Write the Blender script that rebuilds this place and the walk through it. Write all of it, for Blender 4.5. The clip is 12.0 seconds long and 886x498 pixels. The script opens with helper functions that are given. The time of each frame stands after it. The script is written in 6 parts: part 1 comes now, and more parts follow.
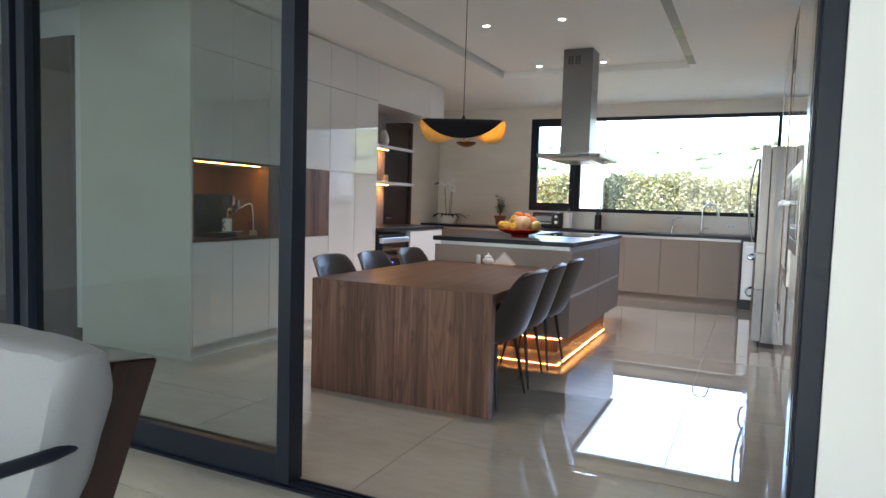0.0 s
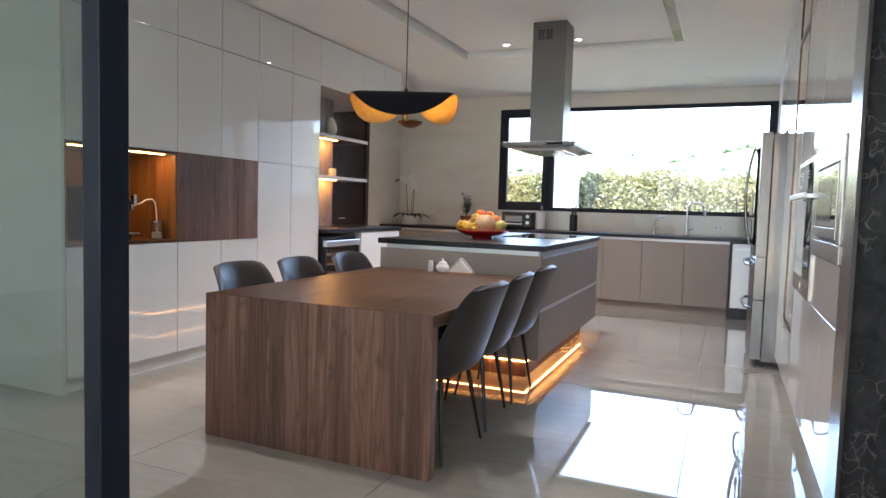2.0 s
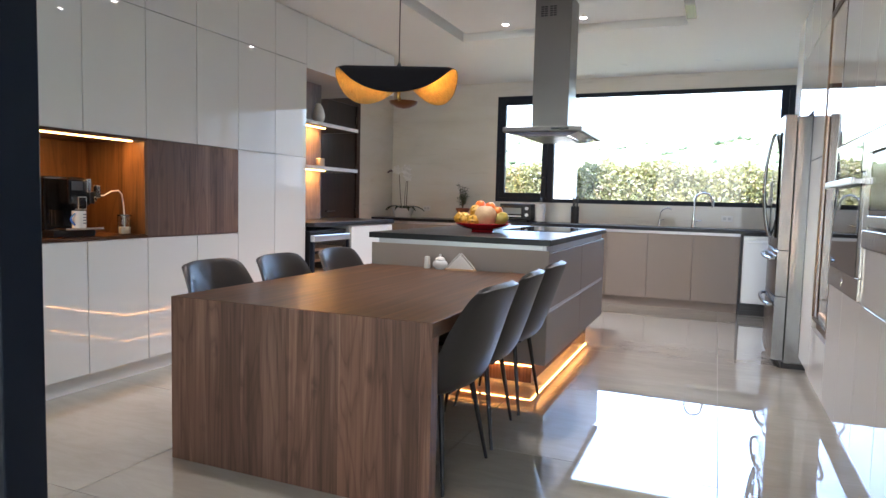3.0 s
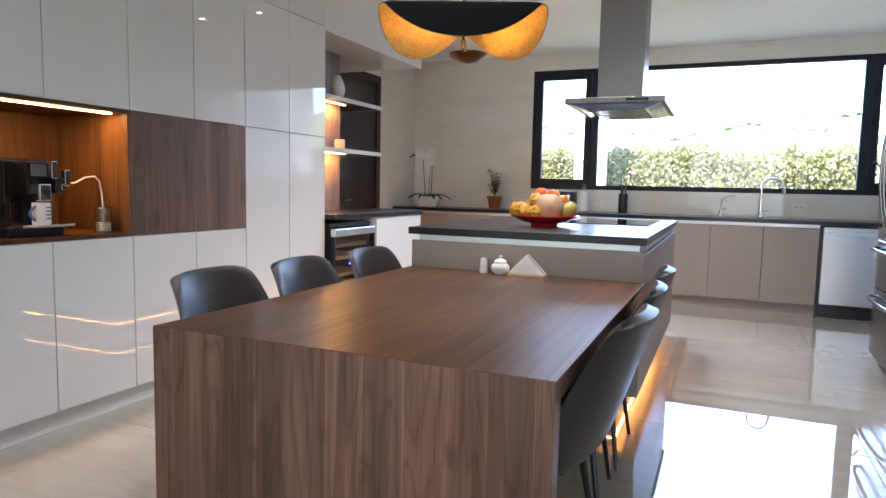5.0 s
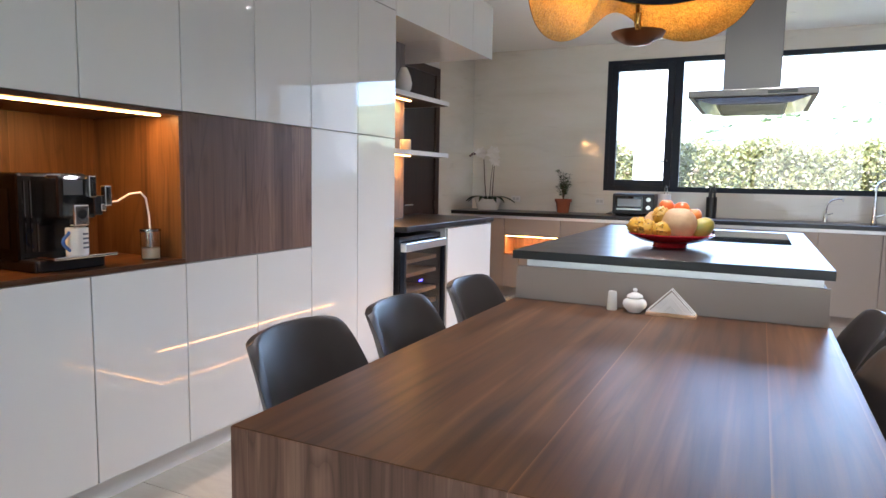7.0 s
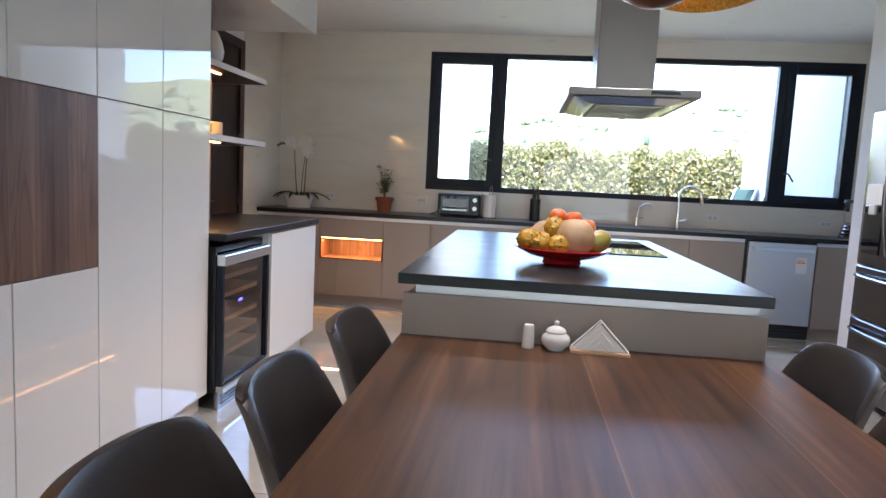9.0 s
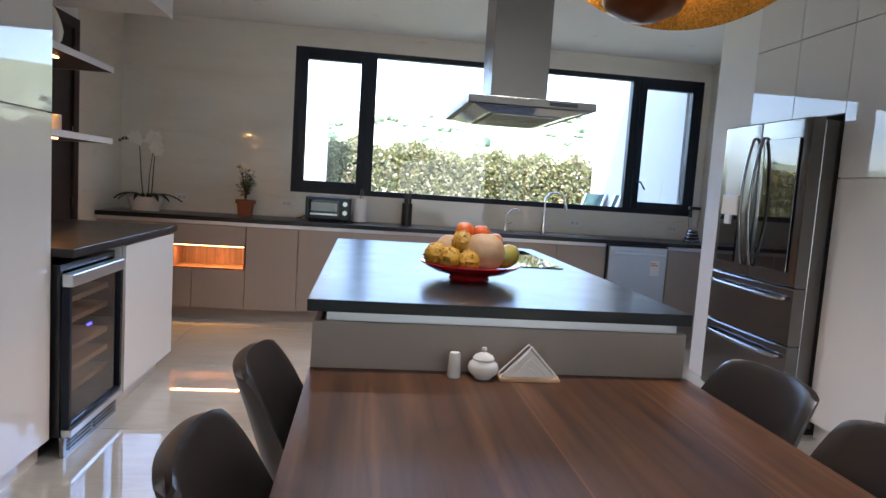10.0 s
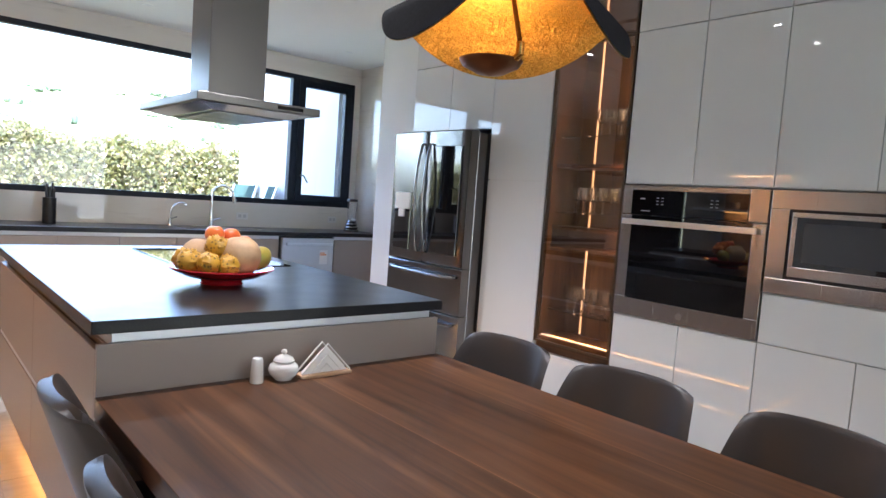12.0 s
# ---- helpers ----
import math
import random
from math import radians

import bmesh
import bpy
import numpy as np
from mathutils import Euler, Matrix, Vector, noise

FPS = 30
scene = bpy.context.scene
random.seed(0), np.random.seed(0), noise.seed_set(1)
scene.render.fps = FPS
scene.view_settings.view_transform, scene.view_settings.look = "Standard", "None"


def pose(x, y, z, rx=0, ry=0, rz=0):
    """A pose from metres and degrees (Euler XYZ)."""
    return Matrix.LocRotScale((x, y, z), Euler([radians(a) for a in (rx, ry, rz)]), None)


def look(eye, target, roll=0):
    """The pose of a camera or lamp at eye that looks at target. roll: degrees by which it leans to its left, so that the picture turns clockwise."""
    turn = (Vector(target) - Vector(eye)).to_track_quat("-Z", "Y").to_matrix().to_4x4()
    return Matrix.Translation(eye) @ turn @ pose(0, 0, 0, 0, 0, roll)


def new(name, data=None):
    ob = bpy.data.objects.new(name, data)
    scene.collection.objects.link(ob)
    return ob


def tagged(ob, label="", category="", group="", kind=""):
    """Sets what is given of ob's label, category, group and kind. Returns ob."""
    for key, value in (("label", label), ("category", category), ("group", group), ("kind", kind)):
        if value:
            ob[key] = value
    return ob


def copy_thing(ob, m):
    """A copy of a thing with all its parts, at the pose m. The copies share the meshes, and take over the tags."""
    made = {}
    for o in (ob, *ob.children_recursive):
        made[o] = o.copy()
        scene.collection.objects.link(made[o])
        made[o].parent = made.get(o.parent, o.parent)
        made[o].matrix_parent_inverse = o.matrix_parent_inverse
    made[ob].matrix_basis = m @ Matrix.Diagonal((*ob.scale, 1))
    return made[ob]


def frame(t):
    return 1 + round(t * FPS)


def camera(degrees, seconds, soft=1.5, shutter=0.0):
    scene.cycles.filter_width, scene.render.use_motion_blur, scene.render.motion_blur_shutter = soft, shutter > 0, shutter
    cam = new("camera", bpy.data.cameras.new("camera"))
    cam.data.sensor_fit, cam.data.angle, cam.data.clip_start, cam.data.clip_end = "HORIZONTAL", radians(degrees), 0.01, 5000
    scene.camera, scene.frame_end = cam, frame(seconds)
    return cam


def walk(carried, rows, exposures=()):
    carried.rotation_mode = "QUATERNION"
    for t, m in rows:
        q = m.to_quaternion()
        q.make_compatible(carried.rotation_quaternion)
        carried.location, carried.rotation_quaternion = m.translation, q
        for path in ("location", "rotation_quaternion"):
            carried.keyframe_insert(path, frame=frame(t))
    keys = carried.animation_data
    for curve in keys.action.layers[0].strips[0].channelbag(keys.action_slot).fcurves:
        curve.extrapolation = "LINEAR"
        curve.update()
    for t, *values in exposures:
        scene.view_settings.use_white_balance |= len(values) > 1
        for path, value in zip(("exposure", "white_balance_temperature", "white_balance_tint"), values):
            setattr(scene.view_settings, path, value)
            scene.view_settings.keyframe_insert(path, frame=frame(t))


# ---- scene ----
cam = camera(68.8, 12.0)
PATH = [
    (0, (0.03, 0.149, 1.27), (-0.829, 1.95, 1.131), 1.7),
    (0.5, (-0.051, 0.398, 1.254), (-0.878, 2.214, 1.117), 1.8),
    (1, (-0.13, 0.625, 1.257), (-0.932, 2.452, 1.126), 1.8),
    (1.5, (-0.144, 0.876, 1.251), (-0.938, 2.708, 1.125), 1.6),
    (2, (-0.167, 1.104, 1.232), (-0.962, 2.935, 1.101), 1.7),
    (2.5, (-0.263, 1.313, 1.223), (-1.05, 3.146, 1.082), 1.6),
    (3, (-0.361, 1.476, 1.213), (-1.135, 3.314, 1.062), 1.4),
    (5, (-0.979, 2.189, 1.205), (-1.769, 4.017, 1.015), 1.2),
    (5.5, (-1.1, 2.346, 1.256), (-1.94, 4.151, 1.063), 0.9),
    (6, (-1.245, 2.436, 1.265), (-2.139, 4.215, 1.066), 0.8),
    (6.5, (-1.421, 2.513, 1.297), (-2.333, 4.28, 1.086), 0.9),
    (8.5, (-2.08, 3.108, 1.291), (-2.493, 5.054, 1.084), 2.4),
    (9, (-2.211, 3.208, 1.32), (-2.436, 5.184, 1.107), 2.9),
    (9.5, (-2.334, 3.341, 1.361), (-2.394, 5.33, 1.154), 3.3),
    (10, (-2.465, 3.425, 1.362), (-2.219, 5.401, 1.17), 3.8),
    (10.5, (-2.594, 3.44, 1.381), (-2.014, 5.346, 1.197), 4.2),
    (11, (-2.733, 3.42, 1.381), (-1.9, 5.229, 1.204), 4.2),
    (11.5, (-2.903, 3.427, 1.396), (-1.824, 5.103, 1.234), 4.2),
    (12, (-3.065, 3.491, 1.393), (-1.769, 5.006, 1.241), 4.1),
]
walk(cam, [(t, look(eye, target, roll)) for t, eye, target, roll in PATH],
     exposures=[(0, 4.15, 6000, 17), (4, 4.48, 5950, 18), (8, 4.54, 5800, 18), (10, 3.77, 5850, 18), (12, 4.42, 5750, 18)])

# ---- world, sun and daylight ----
SUN_ELEVATION, SUN_AZIMUTH = radians(65), radians(203)
world = bpy.data.worlds.new("sky")
scene.world = world
world.use_nodes = True
wn = world.node_tree
sky = wn.nodes.new("ShaderNodeTexSky")
sky.sky_type, sky.sun_disc = "NISHITA", False
sky.sun_elevation, sky.sun_rotation = SUN_ELEVATION, SUN_AZIMUTH
sky.dust_density = 1.6
wn.nodes["Background"].inputs["Strength"].default_value = 0.125
wn.links.new(sky.outputs["Color"], wn.nodes["Background"].inputs["Color"])
sun = new("sun", bpy.data.lights.new("sun", "SUN"))
sun.data.energy, sun.data.angle, sun.data.color = 3.4, radians(0.5), (1, 0.95, 0.88)
sun_way = Vector((math.sin(SUN_AZIMUTH) * math.cos(SUN_ELEVATION), math.cos(SUN_AZIMUTH) * math.cos(SUN_ELEVATION), math.sin(SUN_ELEVATION)))
sun.matrix_world = look(sun_way * 30, (0, 0, 0))


def area_light(name, m, sx, sy, watts, colour=(1, 1, 1)):
    ob = new(name, bpy.data.lights.new(name, "AREA"))
    ob.data.shape, ob.data.size, ob.data.size_y, ob.data.energy, ob.data.color = "RECTANGLE", sx, sy, watts, colour
    ob.matrix_world = m
    return ob


# unseen fill light added where an opening of the living room behind is assumed
area_light("opening_daylight", look((-1.9, -3.42, 1.45), (-1.9, 3, 1.3)), 7.4, 2.5, 7.2, (0.93, 0.97, 1.0))
WARM = (1.0, 0.48, 0.13)
area_light("niche_led_light", look((-3.93, 4.21, 1.545), (-3.98, 4.21, 0)), 0.76, 0.02, 0.35, WARM)

area_light("shelf_led_light", look((-4.19, 6.9, 1.922), (-4.21, 6.9, 0)), 0.8, 0.02, 0.55, WARM)
area_light("lower_shelf_led_light", look((-4.19, 6.9, 1.482), (-4.21, 6.9, 0)), 0.8, 0.02, 0.55, WARM)

# unseen fill strip added behind the door frame to brighten the cabinet's inside
area_light("cabinet_led_light", look((0.3, 5.79, 1.5), (0.55, 6.05, 1.5)), 0.02, 1.9, 0.35, (1.0, 0.62, 0.3))


def spot_light(x, y, z, watts):
    ob = new("downlight_lamp", bpy.data.lights.new("downlight_lamp", "SPOT"))
    ob.data.energy, ob.data.spot_size, ob.data.spot_blend, ob.data.shadow_soft_size, ob.data.color = watts, radians(125), 1.0, 0.04, (1.0, 0.95, 0.88)
    ob.matrix_world = look((x, y, z), (x, y, 0))


# the pair at y 3.95 is unseen, added for light over the table
for dx, dy, watts in ((-2.27, 5.75, 6.0), (-1.57, 5.77, 6.0), (-2.32, 7.54, 11.0), (-1.58, 7.54, 11.0), (-2.25, 3.95, 2.0), (-1.55, 3.95, 2.0)):
    spot_light(dx, dy, 2.89, watts)

# ---- materials ----


class Mat:
    """Short hand for a principled node material."""

    def __init__(self, name, colour, rough=0.5, metal=0.0, **more):
        self.m = bpy.data.materials.new(name)
        self.m.use_nodes = True
        self.n, self.l = self.m.node_tree.nodes, self.m.node_tree.links
        self.b = self.n["Principled BSDF"]
        self.b.inputs["Base Color"].default_value = (*colour, 1)
        self.b.inputs["Roughness"].default_value = rough
        self.b.inputs["Metallic"].default_value = metal
        for key, value in more.items():
            self.b.inputs[key.replace("_", " ")].default_value = value

    def coords(self, scale=(1, 1, 1), kind="Object", shift=False, turn=(0, 0, 0)):
        c, mp = self.n.new("ShaderNodeTexCoord"), self.n.new("ShaderNodeMapping")
        mp.inputs["Scale"].default_value = scale
        mp.inputs["Rotation"].default_value = turn
        self.l.new(c.outputs[kind], mp.inputs["Vector"])
        if shift:
            info, mul = self.n.new("ShaderNodeObjectInfo"), self.n.new("ShaderNodeVectorMath")
            mul.operation = "SCALE"
            mul.inputs[0].default_value = (37.0, 19.0, 53.0)
            self.l.new(info.outputs["Random"], mul.inputs["Scale"])
            self.l.new(mul.outputs[0], mp.inputs["Location"])
        return mp.outputs[0]

    def noise(self, vec, scale, detail=4, rough=0.55, distort=0.0):
        t = self.n.new("ShaderNodeTexNoise")
        for key, value in (("Scale", scale), ("Detail", detail), ("Roughness", rough), ("Distortion", distort)):
            t.inputs[key].default_value = value
        self.l.new(vec, t.inputs["Vector"])
        return t.outputs["Fac"]

    def ramp(self, fac, *stops):
        r = self.n.new("ShaderNodeValToRGB")
        while len(r.color_ramp.elements) < len(stops):
            r.color_ramp.elements.new(0.5)
        for e, (p, c) in zip(r.color_ramp.elements, stops):
            e.position, e.color = p, (*c, 1) if len(c) == 3 else c
        self.l.new(fac, r.inputs[0])
        return r.outputs[0]

    def mix(self, fac, a, b, mode="MIX"):
        x = self.n.new("ShaderNodeMix")
        x.data_type, x.blend_type = "RGBA", mode
        for sock, v in ((x.inputs[0], fac), (x.inputs[6], a), (x.inputs[7], b)):
            if isinstance(v, (int, float)):
                sock.default_value = v
            elif isinstance(v, tuple):
                sock.default_value = (*v, 1)
            else:
                self.l.new(v, sock)
        return x.outputs[2]

    def range(self, fac, lo, hi):
        r = self.n.new("ShaderNodeMapRange")
        r.inputs[3].default_value, r.inputs[4].default_value = lo, hi
        self.l.new(fac, r.inputs[0])
        return r.outputs[0]

    def put(self, key, out):
        self.l.new(out, self.b.inputs[key])
        return self

    def bump(self, fac, strength=0.2, dist=0.002):
        u = self.n.new("ShaderNodeBump")
        u.inputs["Strength"].default_value, u.inputs["Distance"].default_value = strength, dist
        self.l.new(fac, u.inputs["Height"])
        self.l.new(u.outputs[0], self.b.inputs["Normal"])
        return self


def paint(name, colour, rough, grain=0.04, scale=9, bump=0.06, **more):
    """Paint, lacquer or plastic with faint large and fine variation."""
    m = Mat(name, colour, rough, **more)
    v = m.coords()
    big, fine = m.noise(v, scale * 0.15, 3), m.noise(v, scale * 14, 3)
    dark = tuple(c * (1 - 2.2 * grain) for c in colour)
    m.put("Base Color", m.mix(m.range(big, 0.1, 0.9), tuple(colour), dark))
    m.put("Roughness", m.range(fine, rough * 0.85, rough * 1.2))
    if bump:
        m.bump(fine, bump, 0.001)
    return m.m


def steel(name, colour, rough, stretch=(2, 2, 160), relief=0.008):
    m = Mat(name, colour, rough, 1.0)
    f = m.noise(m.coords(stretch), 3, 3)
    m.put("Roughness", m.range(f, rough * 0.9, rough * 1.12))
    m.put("Base Color", m.mix(m.range(f, 0.0, 0.08), tuple(colour), tuple(c * 0.8 for c in colour)))
    return m.bump(f, relief, 0.0003).m if relief else m.m


def wood(name, dark, mid, light, axis, rough=0.4, plank=0.13, across=0, grain=13.0, pore=0.5, soft=False):
    """Walnut board: long grain along axis, plank strips across it, knots and pores."""
    m = Mat(name, mid, rough)
    long_scale = [grain] * 3
    long_scale[axis] = 0.55
    v = m.coords(tuple(long_scale))
    g = m.noise(v, 1.5, 3 if soft else 5, 0.45 if soft else 0.55, 0.1 if soft else 0.35)
    fine_scale = [150.0, 150.0, 150.0]
    fine_scale[axis] = 3.0
    p = m.noise(m.coords(tuple(fine_scale)), 1.0, 3)
    base = m.ramp(g, (0.28, dark), (0.46, mid), (0.54, mid), (0.74, light))
    # growth rings: fine dark lines that wander along the board
    ring_scale = [4.5 if soft else 7.0] * 3
    ring_scale[axis] = 0.5 if soft else 0.8
    rings = m.n.new("ShaderNodeMath")
    rings.operation = "MULTIPLY"
    rings.inputs[1].default_value = 9.0
    m.l.new(m.noise(m.coords(tuple(ring_scale)), 1.0, 2, 0.45, 0.6), rings.inputs[0])
    turn_of_ring = m.n.new("ShaderNodeMath")
    turn_of_ring.operation = "FRACT"
    m.l.new(rings.outputs[0], turn_of_ring.inputs[0])
    lines = m.ramp(turn_of_ring.outputs[0], (0.0, (0.62, 0.58, 0.55)), (0.22, (1, 1, 1)), (0.75, (1.06, 1.05, 1.04)), (1.0, (0.8, 0.77, 0.75)))
    base = m.mix(0.8, base, lines, "MULTIPLY")
    # plank strips: every strip a tone of its own, with a thin pale joint
    sep = m.n.new("ShaderNodeSeparateXYZ")
    m.l.new(m.coords((1 / plank,) * 3), sep.inputs[0])
    fl, wnz, fr = m.n.new("ShaderNodeMath"), m.n.new("ShaderNodeTexWhiteNoise"), m.n.new("ShaderNodeMath")
    fl.operation, fr.operation, wnz.noise_dimensions = "FLOOR", "FRACT", "1D"
    m.l.new(sep.outputs[across], fl.inputs[0])
    m.l.new(fl.outputs[0], wnz.inputs["W"])
    m.l.new(sep.outputs[across], fr.inputs[0])
    tone = m.ramp(wnz.outputs["Value"], (0.0, (0.78, 0.77, 0.76) if soft else (0.66, 0.64, 0.63)), (1.0, (1.14, 1.12, 1.1)))
    base = m.mix(1.0, base, tone, "MULTIPLY")
    pores = m.ramp(p, (0.35, (0.72, 0.7, 0.68)), (0.55, (1, 1, 1)))
    base = m.mix(pore, base, pores, "MULTIPLY")
    joint = m.ramp(fr.outputs[0], (0.0, (1, 1, 1)), (0.03 if soft else 0.02, (0, 0, 0)))
    if not soft:
        # knots: dark stretched eyes scattered along the grain
        kv = m.n.new("ShaderNodeTexVoronoi")
        knot_scale = [9.0] * 3
        knot_scale[axis] = 4.0
        m.l.new(m.coords(tuple(knot_scale)), kv.inputs["Vector"])
        kv.inputs["Scale"].default_value = 1.0
        eye = m.ramp(kv.outputs["Distance"], (0.06, (0.7, 0.7, 0.7)), (0.24, (0, 0, 0)))
        patch = m.ramp(m.noise(m.coords((11, 11, 11)), 1.0, 3), (0.36, (0, 0, 0)), (0.5, (1, 1, 1)))
        base = m.mix(m.mix(1.0, eye, patch, "MULTIPLY"), base, dark)
    gate = m.ramp(wnz.outputs["Value"], (0.25 if soft else 0.5, (0, 0, 0)), (0.3 if soft else 0.55, (0.7, 0.7, 0.7)))
    base = m.mix(m.mix(1.0, joint, gate, "MULTIPLY"), base, tuple(1.5 * c for c in light) if soft else light)
    if soft:
        m.b.inputs["Specular IOR Level"].default_value = 0.45
    m.put("Base Color", base)
    m.put("Roughness", m.range(p, rough * 0.9, rough * 1.1))
    return m.bump(p, (0.12 if soft else 0.25) * pore, 0.0005).m


def glow(name, colour, strength):
    m = Mat(name, (0.8, 0.8, 0.8), 0.5)
    m.b.inputs["Emission Color"].default_value = (*colour, 1)
    m.b.inputs["Emission Strength"].default_value = strength
    return m.m


def glass(name, colour, rough=0.0, ior=1.45):
    return Mat(name, colour, rough, Transmission_Weight=1.0, IOR=ior).m


GLOSS = paint("white_gloss_lacquer", (0.74, 0.74, 0.72), 0.014, 0.012, 6, 0.0, Specular_IOR_Level=0.5)
WHITE = paint("white_wall_paint", (0.8, 0.8, 0.79), 0.6, 0.02)
CEIL = paint("white_ceiling_paint", (0.87, 0.87, 0.84), 0.7, 0.02)
TAUPE = paint("taupe_matt_laminate", (0.3, 0.255, 0.225), 0.42, 0.03)
ALU = steel("pale_aluminium", (0.78, 0.79, 0.8), 0.3)
RAIL = steel("matt_aluminium_profile", (0.66, 0.66, 0.68), 0.45)
STEEL = steel("brushed_stainless_steel", (0.27, 0.26, 0.25), 0.24, (160, 3, 3))
HOODSTEEL = steel("grey_brushed_steel", (0.175, 0.162, 0.152), 0.34, (60, 3, 3), 0.0)
OVENSTEEL = steel("warm_stainless_steel", (0.5, 0.47, 0.44), 0.26, (3, 160, 3))
CHROME = steel("polished_chrome", (0.8, 0.8, 0.8), 0.08)
DARKSTEEL = steel("black_stainless_steel", (0.19, 0.187, 0.185), 0.2, (2, 2, 160))
BLACKALU = paint("black_blue_aluminium", (0.007, 0.012, 0.024), 0.42, 0.1, Specular_IOR_Level=0.3)
BLACK = paint("black_plastic", (0.012, 0.012, 0.013), 0.3, 0.1)
BLACKGLASS = paint("black_glass", (0.006, 0.006, 0.007), 0.03, 0.05, 5, 0.0, Coat_Weight=0.5, Coat_Roughness=0.01)
LEATHER = paint("dark_grey_leatherette", (0.03, 0.025, 0.0225), 0.37, 0.1, 22, 0.3)
DARKWOOD = wood("dark_brown_wood", (0.014, 0.006, 0.004), (0.03, 0.012, 0.008), (0.048, 0.02, 0.013), 2, 0.5, 0.5)
WALNUT_Z = wood("walnut_upright_grain", (0.065, 0.029, 0.018), (0.195, 0.095, 0.06), (0.36, 0.2, 0.135), 2, 0.45, 0.12, 0, 15.0, 0.8)
WALNUT_Y = wood("walnut_tabletop_grain", (0.034, 0.013, 0.005), (0.1, 0.041, 0.015), (0.19, 0.088, 0.036), 1, 0.36, 0.21, 0, 17.0, 0.65, True)
WALNUT_N = wood("walnut_panel_grain", (0.07, 0.036, 0.023), (0.175, 0.1, 0.068), (0.31, 0.19, 0.135), 2, 0.45, 0.14, 1)
# the same walnut, darkened and yellowed for the dim warm light of recesses
WALNUT_D = wood("dimmed_walnut_lining", (0.045, 0.02, 0.007), (0.12, 0.058, 0.02), (0.2, 0.105, 0.042), 2, 0.4, 0.16, 1)
WINGLASS = glass("clear_window_glass", (0.98, 1.0, 0.99))
DOORGLASS = glass("green_tinted_door_glass", (0.5, 0.58, 0.565))
BRONZEGLASS = glass("bronze_tinted_glass", (0.9, 0.84, 0.78), ior=1.75)
CLEARGLASS = glass("drinking_glass", (0.97, 0.98, 0.98))
LED = glow("warm_led_strip", (1.0, 0.45, 0.11), 2.0)
LEDSOFT = glow("soft_led_strip", (1.0, 0.45, 0.15), 0.075)
SPOT = glow("white_downlight", (1.0, 0.93, 0.82), 3)
CERAMIC = paint("white_glazed_ceramic", (0.78, 0.77, 0.74), 0.12, 0.02)
RED = paint("red_glazed_ceramic", (0.33, 0.012, 0.016), 0.12, 0.06)


def stone_floor():
    m = Mat("polished_cream_porcelain", (0.5, 0.46, 0.4), 0.02, Coat_Weight=1.0, Coat_Roughness=0.006, Coat_IOR=1.9)
    v = m.coords((1, 3.5, 1), shift=True)
    cloud, veins = m.noise(v, 0.9, 5, 0.6, 0.6), m.noise(v, 3.0, 5, 0.65, 1.5)
    c = m.ramp(cloud, (0.3, (0.45, 0.42, 0.365)), (0.7, (0.53, 0.5, 0.44)))
    m.put("Base Color", m.mix(0.22, c, m.ramp(veins, (0.4, (0.4, 0.37, 0.32)), (0.6, (0.56, 0.53, 0.47)))))
    m.put("Roughness", m.range(veins, 0.012, 0.022))
    return m.m


def stone_wall():
    m = Mat("cream_streaked_porcelain", (0.6, 0.57, 0.5), 0.12)
    v = m.coords((0.7, 0.7, 3.0))
    cloud, fine = m.noise(v, 1.2, 6, 0.62, 0.5), m.noise(m.coords((1.1, 1.1, 9)), 1.8, 5, 0.6, 0.8)
    c = m.ramp(cloud, (0.3, (0.69, 0.65, 0.565)), (0.5, (0.745, 0.71, 0.63)), (0.75, (0.78, 0.75, 0.69)))
    m.put("Base Color", m.mix(m.ramp(fine, (0.6, (0, 0, 0)), (0.74, (0.36, 0.36, 0.36))), c, (0.5, 0.45, 0.38)))
    m.put("Roughness", m.range(fine, 0.018, 0.045))
    return m.m


def stone_counter():
    m = Mat("dark_leathered_granite", (0.02, 0.019, 0.02), 0.3, Specular_IOR_Level=0.38)
    v = m.coords()
    f, big = m.noise(v, 260, 2), m.noise(v, 6, 4)
    m.put("Base Color", m.ramp(f, (0.35, (0.006, 0.006, 0.008)), (0.66, (0.014, 0.013, 0.014)), (0.8, (0.04, 0.038, 0.037))))
    m.put("Roughness", m.range(big, 0.24, 0.36))
    return m.bump(f, 0.12, 0.0006).m


